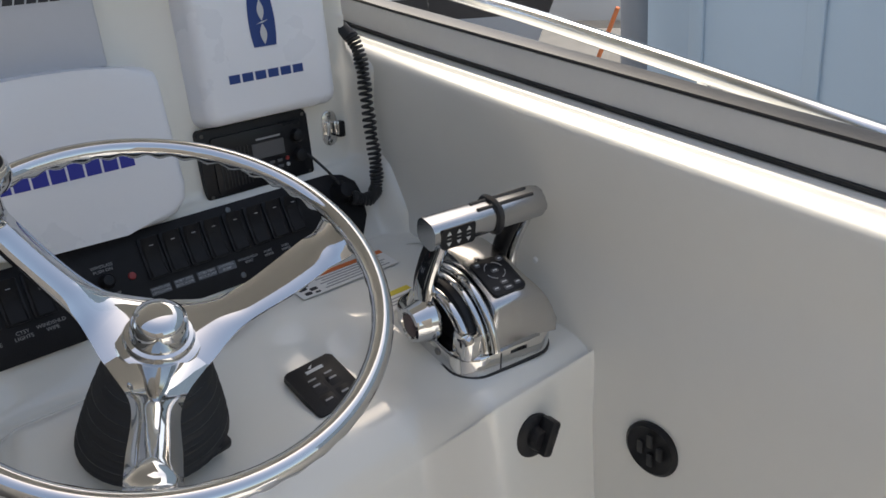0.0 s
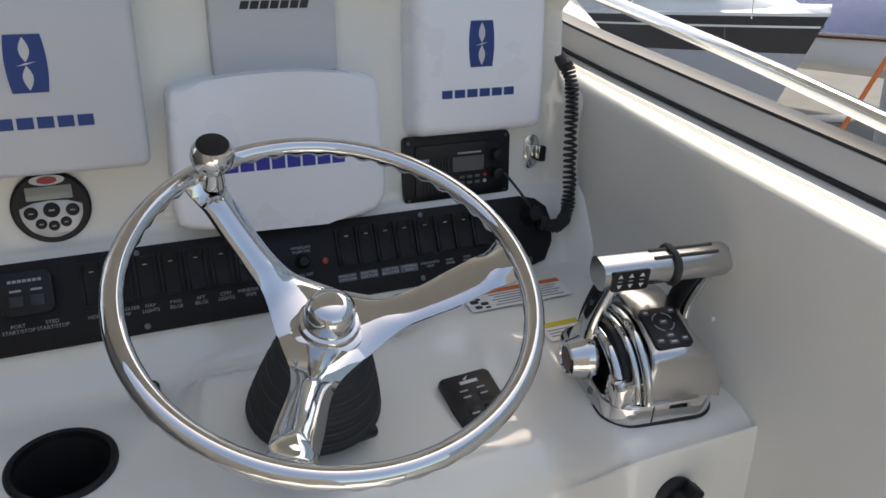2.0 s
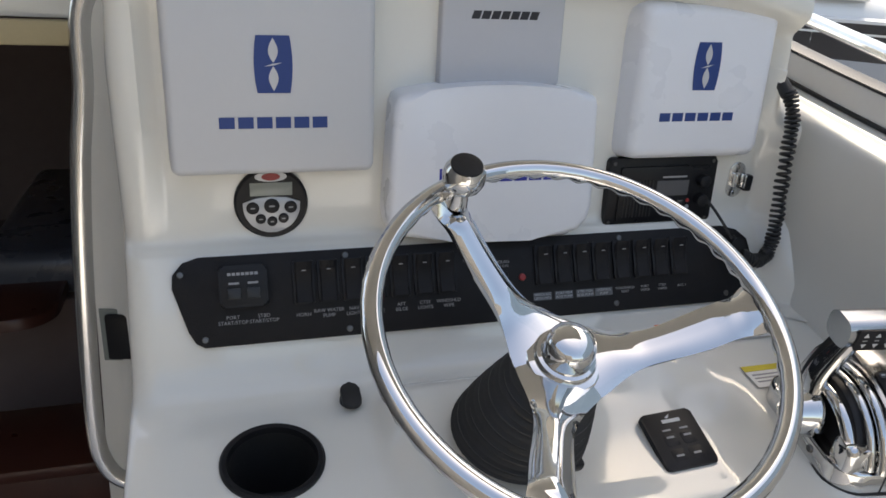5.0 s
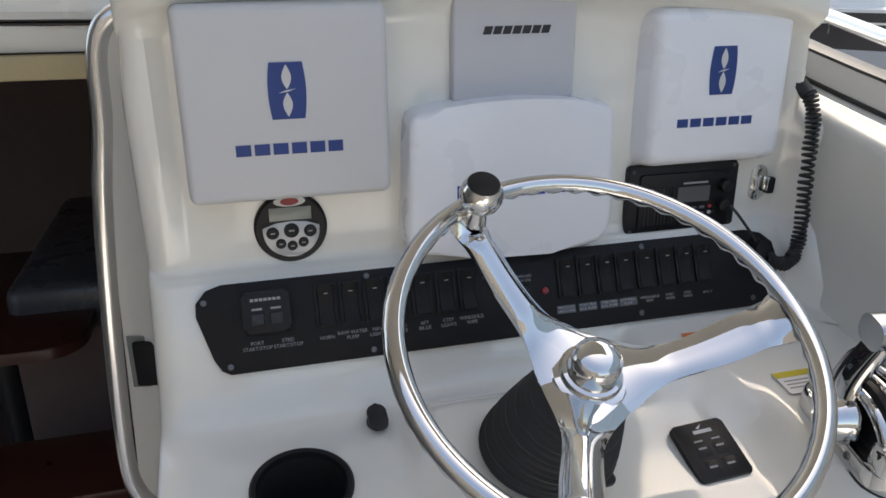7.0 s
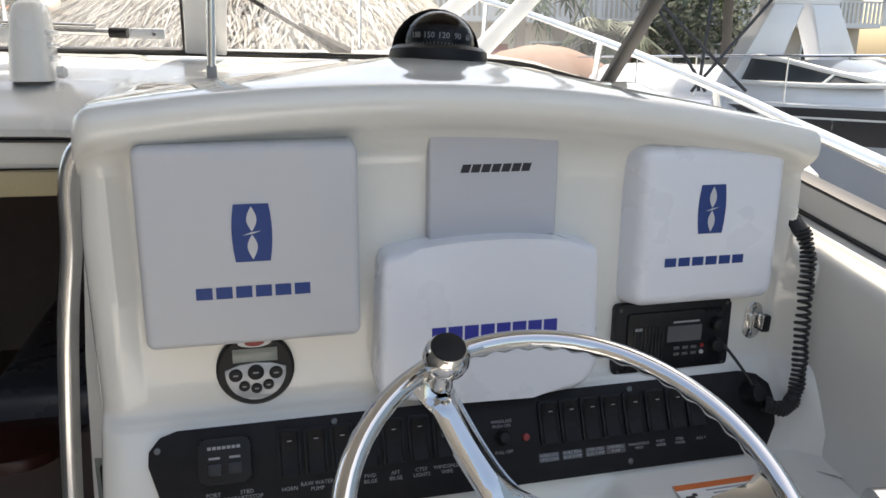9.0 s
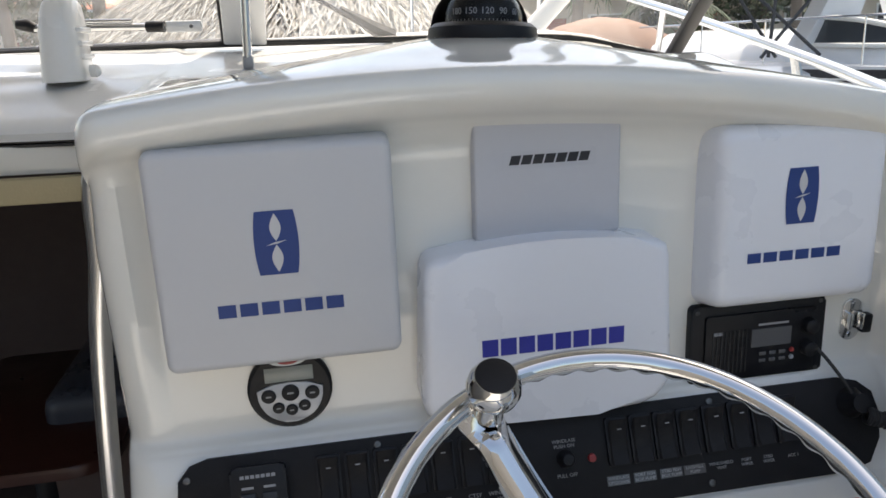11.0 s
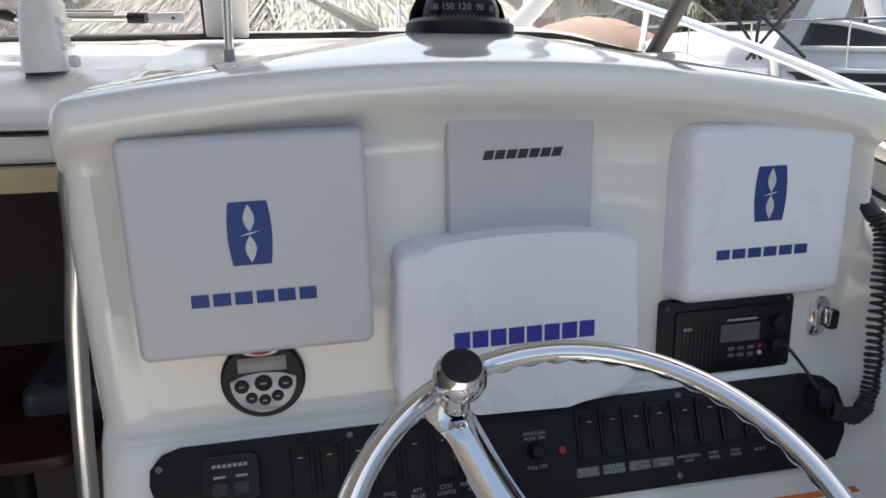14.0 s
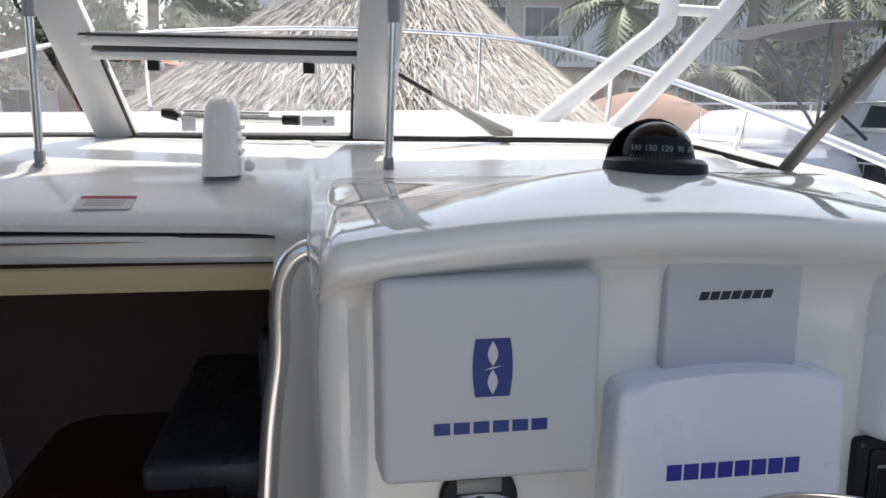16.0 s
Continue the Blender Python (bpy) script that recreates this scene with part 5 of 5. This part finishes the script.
g = bmesh.new()
gv = [[g.verts.new((x, y, GROUND_Z)) for x in (-600, -60, -20, 0, 20, 60, 600)] for y in (-600, -60, -20, 0, 20, 60, 600)]
for r0, r1 in zip(gv, gv[1:]):
    for i in range(6):
        g.faces.new((r0[i], r0[i + 1], r1[i + 1], r1[i]))
mesh_thing("ground", g, CONCRETE, "pale concrete boat yard", "ground", "structure", smooth=0)


def tiki_hut():
    cx, cy, r0, z0, z1 = 0.5, 10.2, 3.15, 0.80, 3.55
    t = thing("tiki_hut", (cx, cy, GROUND_Z), "oval tiki hut thatched with dry palm leaves", "hut")

    def wide(a):
        """The roof is oval, drawn out to port."""
        return r0 + 1.15 * smooth_step(0.0, -0.9, math.cos(a))

    cone = lathe([(r0 * 0.97, z0 - 0.02), (r0 * 0.5, z0 + (z1 - z0) * 0.46), (0.05, z1 - 0.06)], 40)
    for v in cone.verts:
        v.co = Vector((cx + v.co.x * wide(math.atan2(v.co.y, v.co.x)) / r0, cy + v.co.y, v.co.z))
    part("cone", cone, THATCH, t)
    verts, faces = [], []
    for k in range(24000):
        s = random.random() ** 0.6
        a = random.uniform(math.pi, 2 * math.pi)
        z = z1 + (z0 - z1) * s
        rx = wide(a)
        L, w = random.uniform(0.18, 0.42), random.uniform(0.006, 0.018)
        d = Vector((math.cos(a) * rx, math.sin(a) * r0, z0 - z1)).normalized()
        n = Vector((math.cos(a) * (z1 - z0), math.sin(a) * (z1 - z0), r0)).normalized()
        side = d.cross(n)
        p = Vector((cx + rx * s * math.cos(a), cy + r0 * s * math.sin(a), z)) + n * random.uniform(0.02, 0.10)
        tip = p + d * L + side * random.uniform(-0.16, 0.16) + n * random.uniform(-0.06, 0.04)
        i = len(verts)
        verts += [p - side * w, p + side * w, tip + side * w * 0.3, tip - side * w * 0.3]
        faces.append((i, i + 1, i + 2, i + 3))
    me = bpy.data.meshes.new("thatch")
    me.from_pydata(verts, [], faces)
    m = material("dry palm strands", (0.60, 0.53, 0.42), 0.9)
    nt = m.node_tree
    geo = nt.nodes.new("ShaderNodeNewGeometry")
    ramp = nt.nodes.new("ShaderNodeValToRGB")
    ramp.color_ramp.elements[0].color, ramp.color_ramp.elements[1].color = (0.33, 0.29, 0.24, 1), (0.80, 0.76, 0.68, 1)
    nt.links.new(geo.outputs["Random Per Island"], ramp.inputs[0])
    nt.links.new(ramp.outputs[0], nt.nodes["Principled BSDF"].inputs["Base Color"])
    me.materials.append(m)
    ob = new("thatch", me)
    ob.parent = t
    ob.matrix_parent_inverse = Matrix.Translation(-t.location)
    ob["kind"] = "stuff"
    for dx, dy in ((-2.2, -1.2), (2.2, -1.2), (-2.2, 1.6), (2.2, 1.6)):
        part("post", tube([(cx + dx, cy + dy, GROUND_Z), (cx + dx, cy + dy, 1.3)], 0.09, 10), BARK, t)


tiki_hut()


def window(house, x, z, w, h, y):
    f = part("window", rbox(w + 0.16, 0.08, h + 0.16, (x, y - 0.03, z - 0.08)), WHITE, house)
    part("pane", rbox(w / 2 - 0.03, 0.04, h, (x - w / 4, y - 0.07, z)), PANE_DARK, f)
    part("pane", rbox(w / 2 - 0.03, 0.04, h, (x + w / 4, y - 0.07, z)), PANE_DARK, f)


def apartment(x0, x1, y, storeys, mat, roof_mat):
    t = thing("apartment_house", ((x0 + x1) / 2, y + 4, GROUND_Z), "beige two-storey apartment house with white balcony railings", "building")
    top = GROUND_Z + 0.9 + 3.35 * storeys + 0.3
    part("wall", rbox(x1 - x0, 8, top - GROUND_Z, ((x0 + x1) / 2, y + 4, GROUND_Z)), mat, t, smooth=0)
    part("roof", rbox(x1 - x0 + 1.6, 10.4, 1.4, ((x0 + x1) / 2, y + 4, top), taper=0.55), roof_mat, t, smooth=0)
    part("fascia", rbox(x1 - x0 + 1.6, 0.2, 0.28, ((x0 + x1) / 2, y - 1.25, top - 0.28)), WHITE, t, smooth=0)
    for s in range(storeys):
        z = GROUND_Z + 0.9 + 3.35 * s
        x = x0 + 1.3
        k = 0
        while x < x1 - 1:
            if k % 3 == 2:
                part("door", rbox(1.0, 0.1, 2.1, (x, y - 0.03, z + 0.25)), RED if s == 0 else WHITE, t, smooth=0)
            else:
                window(t, x, z + 1.15, 1.5, 1.25, y)
            x += 2.35
            k += 1
        if s:
            part("balcony", rbox(x1 - x0, 1.3, 0.22, ((x0 + x1) / 2, y - 0.65, z - 0.1)), WHITE, t, smooth=0)
            part("handrail", rbox(x1 - x0, 0.08, 0.09, ((x0 + x1) / 2, y - 1.25, z + 1.05)), WHITE, t, smooth=0)
            bl = bmesh.new()
            n = int((x1 - x0) / 0.24)
            for i in range(n):
                xx = x0 + 0.12 + 0.24 * i
                q = [bl.verts.new((xx + dx, y - 1.25 + dy, zz)) for zz in (z + 0.1, z + 1.06) for dx, dy in ((-0.05, -0.04), (0.05, -0.04), (0.05, 0.04), (-0.05, 0.04))]
                for f in ((0, 1, 5, 4), (1, 2, 6, 5), (2, 3, 7, 6), (3, 0, 4, 7)):
                    bl.faces.new([q[j] for j in f])
            part("balusters", bl, WHITE, t, smooth=0)["kind"] = "stuff"
            for i in range(int((x1 - x0) / 5) + 1):
                part("column", rbox(0.22, 0.22, 3.2, (x0 + 0.2 + 5 * i, y - 1.25, z)), WHITE, t, smooth=0)


apartment(5.0, 30.0, 33.0, 2, STUCCO, ROOF_GREY)
apartment(-6.5, 3.6, 44.0, 2, STUCCO_B, ROOF_GREY)
apartment(-26.0, -9.0, 40.0, 1, STUCCO_B, TILE)


def palm(x, y, h, mat, lean=0.0, fronds=16, length=1.9):
    t = thing("palm_tree", (x, y, GROUND_Z), "palm tree with a slim grey trunk and feathered fronds", "tree", "palms round the yard")
    pts = [(x + lean * s * s, y, GROUND_Z + h * s) for s in [i / 10 for i in range(11)]]
    part("trunk", tube(pts, 0.16, 10, radii=[0.21 - 0.08 * i / 10 + 0.012 * (i % 2) for i in range(11)]), BARK, t)
    top = Vector(pts[-1])
    verts, faces = [], []
    for k in range(fronds):
        a = 2 * math.pi * k / fronds + random.uniform(-0.2, 0.2)
        el = random.uniform(-0.3, 0.95)
        L = length * random.uniform(0.8, 1.15)
        prev = None
        for i in range(15):
            s = i / 14
            q = top + Vector((math.cos(a) * L * s * math.cos(el * 0.6), math.sin(a) * L * s * math.cos(el * 0.6), L * (math.sin(el) * s - 0.75 * s * s)))
            side = Vector((-math.sin(a), math.cos(a), 0))
            if i > 0:
                for sg in (-1, 1):
                    w = 0.46 * math.sin(math.pi * min(1, s * 0.85 + 0.12)) * random.uniform(0.8, 1.1)
                    d = (q - prev).normalized()
                    tip = q + side * sg * w + d * 0.22 + Vector((0, 0, -0.20 * w - 0.05))
                    j = len(verts)
                    verts += [prev, q, tip]
                    faces.append((j, j + 1, j + 2))
            prev = q
    me = bpy.data.meshes.new("crown")
    me.from_pydata(verts, [], faces)
    me.materials.append(mat)
    ob = new("crown", me)
    ob.parent = t
    ob.matrix_parent_inverse = Matrix.Translation(-t.location)


palm(7.6, 21.0, 5.4, LEAF, 0.2, 22, 2.6)
palm(8.6, 17.0, 3.4, LEAF_D, -0.1, 20, 1.5)
palm(12.0, 22.0, 6.6, LEAF, 0.3, 22, 2.6)
palm(16.5, 24.0, 6.2, LEAF, -0.2, 20, 2.6)
palm(-5.2, 22.0, 6.0, LEAF, 0.2, 20, 2.4)
palm(-8.0, 24.0, 6.4, LEAF_D, -0.3, 20, 2.4)
palm(3.4, 26.0, 7.5, LEAF_D, 0.1, 20, 2.4)


def hedge_tree(x, y, r, h):
    t = thing("broadleaf_tree", (x, y, GROUND_Z), "dense dark green broadleaf tree", "tree", "trees behind the yard")
    part("trunk", tube([(x, y, GROUND_Z), (x + 0.1, y, GROUND_Z + h * 0.5), (x, y, GROUND_Z + h * 0.8)], 0.2, 8, radii=[0.25, 0.18, 0.08]), BARK, t)
    verts, faces = [], []
    for k in range(2600):
        u = Vector((random.gauss(0, 1), random.gauss(0, 1), random.gauss(0, 1))).normalized() * r * random.uniform(0.45, 1.0)
        lump = 1 + 0.25 * noise.noise(u * 1.3)
        c = Vector((x, y, GROUND_Z + h)) + Vector((u.x * lump, u.y * lump, u.z * lump * 0.75))
        d1 = Vector((random.gauss(0, 1), random.gauss(0, 1), random.gauss(0, 1))).normalized() * random.uniform(0.10, 0.24)
        d2 = d1.orthogonal().normalized() * random.uniform(0.06, 0.14)
        j = len(verts)
        verts += [c - d1, c + d2, c + d1, c - d2]
        faces.append((j, j + 1, j + 2, j + 3))
    me = bpy.data.meshes.new("crown")
    me.from_pydata(verts, [], faces)
    me.materials.append(LEAF_D)
    ob = new("crown", me)
    ob.parent = t
    ob.matrix_parent_inverse = Matrix.Translation(-t.location)


for x, y, r, h in ((-4.0, 27, 1.9, 5.2), (-9.5, 30, 2.6, 5.0), (-13.0, 27, 2.6, 4.2), (19, 30, 2.6, 4.5), (-17, 24, 2.6, 3.8)):
    hedge_tree(x, y, r, h)


def yacht():
    """Motor yacht lying bow towards the stern of our boat."""
    bx, by, bz = 6.1, 5.6, 0.72
    t = thing("motor_yacht", (bx + 1.3, by + 5, GROUND_Z), "white motor yacht with a dark band, its lower hull greyed for shade", "yacht")
    N, L, B = 26, 10.5, 1.55

    def half(s):
        return B * (1 - (1 - min(1.0, s * 1.9)) ** 2.2) if s < 0.526 else B

    cx = bx + 1.35

    def band(z0, z1, k0, k1, mat, name, label="", out=0.0):
        rows = []
        for i in range(N + 1):
            s = i / N
            sheer = bz + 0.10 * (1 - s) ** 2 - 0.02
            row = []
            for q in range(4):
                f = q / 3
                z = z0 + (z1 - z0) * f
                k = k0 + (k1 - k0) * f
                row.append(Vector((cx - half(s) * k - out, by + L * s + (sheer - (sheer + z)) * 0.55 * (1 - s) ** 2, sheer + z)))
            rows.append(row)
        other = [[Vector((2 * cx - v.x, v.y, v.z)) for v in row] for row in rows]
        part(name, join(grid_mesh(rows), grid_mesh(other)), mat, t, label)

    band(0.0, -0.035, 1.0, 1.0, HULL, "sheer_strake")
    band(-0.035, -0.46, 1.0, 0.985, NAVY, "dark_band", "dark navy band")
    band(-0.14, -0.165, 1.0, 1.0, WHITE, "rubbing_strake", "", 0.025)
    # the grey below the band is shade put into the hull colour
    band(-0.46, -1.30, 0.985, 0.93, HULL_SHADED, "topside", "white topsides with their shade painted in grey")
    band(-1.30, -2.0, 0.93, 0.30, HULL_SHADED, "bottom", "bottom in the same shaded grey")
    rows = []
    for i in range(N + 1):
        s = i / N
        z = bz + 0.10 * (1 - s) ** 2 - 0.02
        rows.append([Vector((cx + half(s) * u, by + L * s, z + 0.10 * (1 - u * u))) for u in (-1, -0.6, 0, 0.6, 1)])
    part("deck", grid_mesh(rows), HULL, t)
    # coachroof with its dark windows, windscreen, arch
    rows = []
    for s, w, h in ((0.03, 0.10, 0.04), (0.07, 0.32, 0.22), (0.12, 0.58, 0.40), (0.20, 0.90, 0.46), (0.3, 1.08, 0.46), (0.5, 1.15, 0.46), (0.75, 1.18, 0.46)):
        z = bz + 0.02
        rows.append([Vector((cx + w * u, by + L * s, z + h * (1 - abs(u) ** 5))) for u in (-1, -0.96, -0.88, -0.6, 0, 0.6, 0.88, 0.96, 1)])
    part("coachroof", grid_mesh(rows), HULL, t)
    top = [(0.42, 6.90, 1.05), (0.62, 7.45, 1.15), (0.76, 8.3, 1.30), (0.82, 9.1, 1.36)]
    low = [(0.52, 6.72, 1.02), (0.78, 7.5, 1.00), (0.92, 8.3, 1.00), (0.98, 9.1, 1.00)]
    for sg in (-1, 1):
        up = [Vector((cx + sg * x, y, z)) for x, y, z in top]
        dn = [Vector((cx + sg * x, y, z)) for x, y, z in low]
        part("side_window", grid_mesh([up, dn]), PANE_DARK, t, "dark side pane of the windscreen")
        part("window_frame", tube(catmull(up, 5), 0.035, 8), WHITE, t, "white windscreen frame")
        part("window_frame", tube(catmull(dn, 5), 0.030, 8), WHITE, t, "white windscreen frame")
        part("window_frame", tube([dn[1], up[1]], 0.02, 8), WHITE, t, "white windscreen frame")
        leg = [(-1.14, 0.93), (-0.45, 0.90), (-0.32, 1.32), (-0.02, 2.05), (-0.53, 2.05)]
        part("arch_leg", outline_plate([(cx - sg * x, z) for x, z in leg], 0.34, 0.05, Matrix.Translation((0, 9.2, 0)) @ Matrix(((1, 0, 0, 0), (0, 0, -1, 0), (0, 1, 0, 0), (0, 0, 0, 1)))), HULL, t)
    part("windscreen", grid_mesh([[Vector((cx + u * top[0][0], top[0][1] - 0.25 * (1 - u * u), 1.04)) for u in (-1, -0.5, 0, 0.5, 1)], [Vector((cx + u * top[2][0], top[2][1] - 0.2 * (1 - u * u), 1.30)) for u in (-1, -0.5, 0, 0.5, 1)]]), PANE_DARK, t, "dark raked windscreen")
    part("arch_top", rbox(1.1, 0.34, 0.12, (cx, 9.03, 2.03), 0.05), HULL, t)
    for k in range(5):
        s = 0.05 + 0.055 * k
        z = bz + 0.10 * (1 - s) ** 2 - 0.02 - 0.24
        if k in (0, 1, 3):
            part("porthole", lathe([(0.10, 0), (0.13, 0.012), (0.115, 0.02), (0.10, 0.015), (0, 0.012)], 20, Matrix.Translation((cx - half(s + 0.045) * 0.99 - 0.01, by + L * (s + 0.045), z)) @ pose(0, 0, 0, 0, -90, 0 if s > 0.3 else -38) @ Matrix.Diagonal((0.6, 1.2, 1, 1))), STEEL, t)
    rail = [(cx - half(i / 14) * 0.95, by + L * i / 14, bz + 0.55 + 0.10 * (1 - i / 14)) for i in range(0, 11)]
    part("rail", tube(rail, 0.016, 8), STEEL, t)
    for i in range(1, 10, 2):
        x, y, z = rail[i]
        part("stanchion", tube([(x, y, z), (x, y, bz)], 0.012, 6), STEEL, t)
    for dy in (1.6, 5.0):
        part("stand", tube([(cx - 1.1, by + dy, GROUND_Z), (cx - 0.9, by + dy, bz - 1.25)], 0.05, 8), PILE, t)


yacht()

# a covered boat on stands behind the yacht's bow
covered = thing("covered_boat", (12.6, 10.4, GROUND_Z), "white boat on stands under a navy canvas cover", "boat")
rows = []
for i in range(13):
    s = i / 12
    w = 1.4 * math.sin(math.pi * min(1, 0.08 + s * 0.75)) ** 0.6
    rows.append([Vector((12.6 + w * u, 6.4 + 8.0 * s, 0.25 + 0.75 * (1 - abs(u) ** 1.6))) for u in (-1, -0.8, -0.5, 0, 0.5, 0.8, 1)])
part("canvas", grid_mesh(rows), NAVY_COVER, covered, "navy canvas cover")
rows = []
for i in range(13):
    s = i / 12
    w = 1.4 * math.sin(math.pi * min(1, 0.08 + s * 0.75)) ** 0.6
    rows.append([Vector((12.6 - w * k, 6.4 + 8.0 * s, z)) for k, z in ((0.3, -0.50), (0.86, -0.28), (0.97, -0.02), (1.01, 0.26))])
part("hull", grid_mesh(rows), HULL, covered)
part("stripe", tube([r[-1] + Vector((-0.02, 0, -0.06)) for r in rows], 0.035, 6), DARKRED, covered, "dark red stripe")
for y in (7.6, 10.9):
    part("stand", tube([(11.3, y, GROUND_Z), (11.7, y, -0.22)], 0.05, 8), PILE, covered)

board = thing("timber_board", (12.7, 9.95, GROUND_Z), "pale weathered board lying on the yard", "board")
part("plank", rbox(1.5, 0.55, 0.05, m=Matrix.Translation((12.7, 9.95, GROUND_Z)) @ pose(0, 0, 0, 0, 0, -20), bevel=0.01), STUCCO_B, board)
pole = thing("leaning_pole", (7.5, 5.55, GROUND_Z), "orange pole leaning beside a mooring piling", "pole")
part("shaft", tube([(7.5, 5.78, GROUND_Z), (7.5, 4.85, 0.40)], 0.028, 8), ORANGE, pole)
mesh_thing("piling", tube([(4.1, 2.22, GROUND_Z), (4.1, 2.22, 4.2)], 0.085, 16), PILE, "weathered grey mooring piling", "piling")
shed = thing("boat_shed", (7.0, -3.0, GROUND_Z), "pale blue painted shed wall with shallow vertical ribs", "building")
part("wall", rbox(5.0, 9.4, 6.5, (6.9, -2.30, GROUND_Z)), BLUEWALL, shed)
for k in range(12):
    part("rib", rbox(0.03, 0.10, 6.4, (4.385, 1.95 - 0.75 * k, GROUND_Z), 0.008), BLUEWALL, shed)

# brown covered boat beyond the bow
brown = thing("covered_boat", (6.25, 15.0, GROUND_Z), "small boat under a sagging brown canvas cover", "boat")
rows = []
for i in range(17):
    s = i / 16
    h = 0.95 * math.sin(math.pi * (0.20 + 0.75 * s)) ** 0.5
    rows.append([Vector((4.9 + 2.7 * s, 15.0 + 1.2 * u, GROUND_Z + 2.08 + h * (1 - abs(u) ** 2.2) + 0.03 * noise.noise(Vector((s * 9, u * 3, 0))))) for u in (-1, -0.75, -0.45, 0, 0.45, 0.75, 1)])
part("canvas", grid_mesh(rows), BROWN_COVER, brown)
part("hull", rbox(2.5, 2.2, 2.1, (6.25, 15.0, GROUND_Z), 0.2), HULL, brown)

# open runabout with a black bimini alongside the bow
runabout = thing("bimini_boat", (5.2, 8.4, GROUND_Z), "open boat with a black bimini top on a pipe frame", "boat")
rows = []
for i in range(9):
    s = i / 8
    rows.append([Vector((4.5 + 2.4 * s, 9.6 + 1.4 * u, 2.00 + 0.42 * math.sin(math.pi * (0.14 + 0.55 * s)) - 0.10 * u * u)) for u in (-1, -0.5, 0, 0.5, 1)])
bm = grid_mesh(rows)
bmesh.ops.solidify(bm, geom=bm.faces[:], thickness=0.05)
part("canopy", bm, BIMINI, runabout, "black canvas bimini")
for a, b in (((4.7, 8.3, 2.1), (5.6, 8.3, 0.9)), ((6.5, 8.3, 2.1), (5.4, 8.3, 0.9)), ((5.6, 8.3, 2.3), (5.5, 8.3, 0.9)), ((4.7, 8.3, 2.1), (6.2, 8.3, 0.9))):
    part("pipe", tube([a, b], 0.022, 8), BIMINI, runabout)
part("hull", rbox(3.2, 2.4, 2.25, (5.6, 9.6, GROUND_Z), 0.3), HULL, runabout)

# white pipework standing on our own foredeck
arch_pipe = thing("pipe_arch", (0.3, 1.8, 1.36), "white powder-coated pipe arch standing on the foredeck", "arch")
part("leg", tube(catmull([(0.235, 1.80, 1.32), (0.40, 1.80, 1.445), (0.57, 1.80, 1.58), (0.655, 1.80, 1.648), (0.685, 1.80, 1.72), (0.69, 1.80, 2.1)], 5), 0.030, 12), WHITE, arch_pipe)
part("leg", tube(catmull([(0.505, 1.80, 1.32), (0.65, 1.80, 1.465), (0.79, 1.80, 1.61), (0.89, 1.80, 1.725), (0.955, 1.80, 1.84), (0.98, 1.80, 2.1)], 5), 0.030, 12), WHITE, arch_pipe)
part("rung", tube([(0.69, 1.80, 1.706), (0.86, 1.80, 1.698)], 0.018, 10), WHITE, arch_pipe)

# ---- cabin contents ----
table = thing("cabin_table", (-0.85, 1.3, -0.35), "dark varnished cabin table on a pedestal", "table")
part("top", outline_plate(rounded(0.55, 0.75, 0.10, -0.95, 1.45), 0.03, 0.01, Matrix.Translation((0, 0, 0.42))), DARK_WOOD, table)
part("pedestal", tube([(-0.95, 1.45, -0.35), (-0.95, 1.45, 0.42)], 0.04, 12), ALU_DARK, table)
seat = thing("cabin_berth", (-0.72, 1.6, -0.35), "dark vinyl cabin berth with a bolster cushion", "berth")
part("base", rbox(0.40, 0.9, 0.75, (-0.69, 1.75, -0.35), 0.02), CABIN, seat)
part("cushion", rbox(0.40, 0.9, 0.12, (-0.69, 1.75, 0.402), 0.04, 3), VINYL_DARK, seat)
part("backrest", rbox(0.10, 0.9, 0.34, (-0.53, 1.75, 0.52), 0.04, 3), VINYL_DARK, seat)
step = thing("companionway_step", (-0.85, 0.95, -0.35), "dark brown wooden companionway step", "step")
part("tread", rbox(0.62, 0.26, 0.03, (-0.82, 0.92, 0.20), 0.006), DARK_WOOD, step)
part("riser", rbox(0.60, 0.22, 0.54, (-0.82, 0.93, -0.345), 0.004), DARK_WOOD, step)
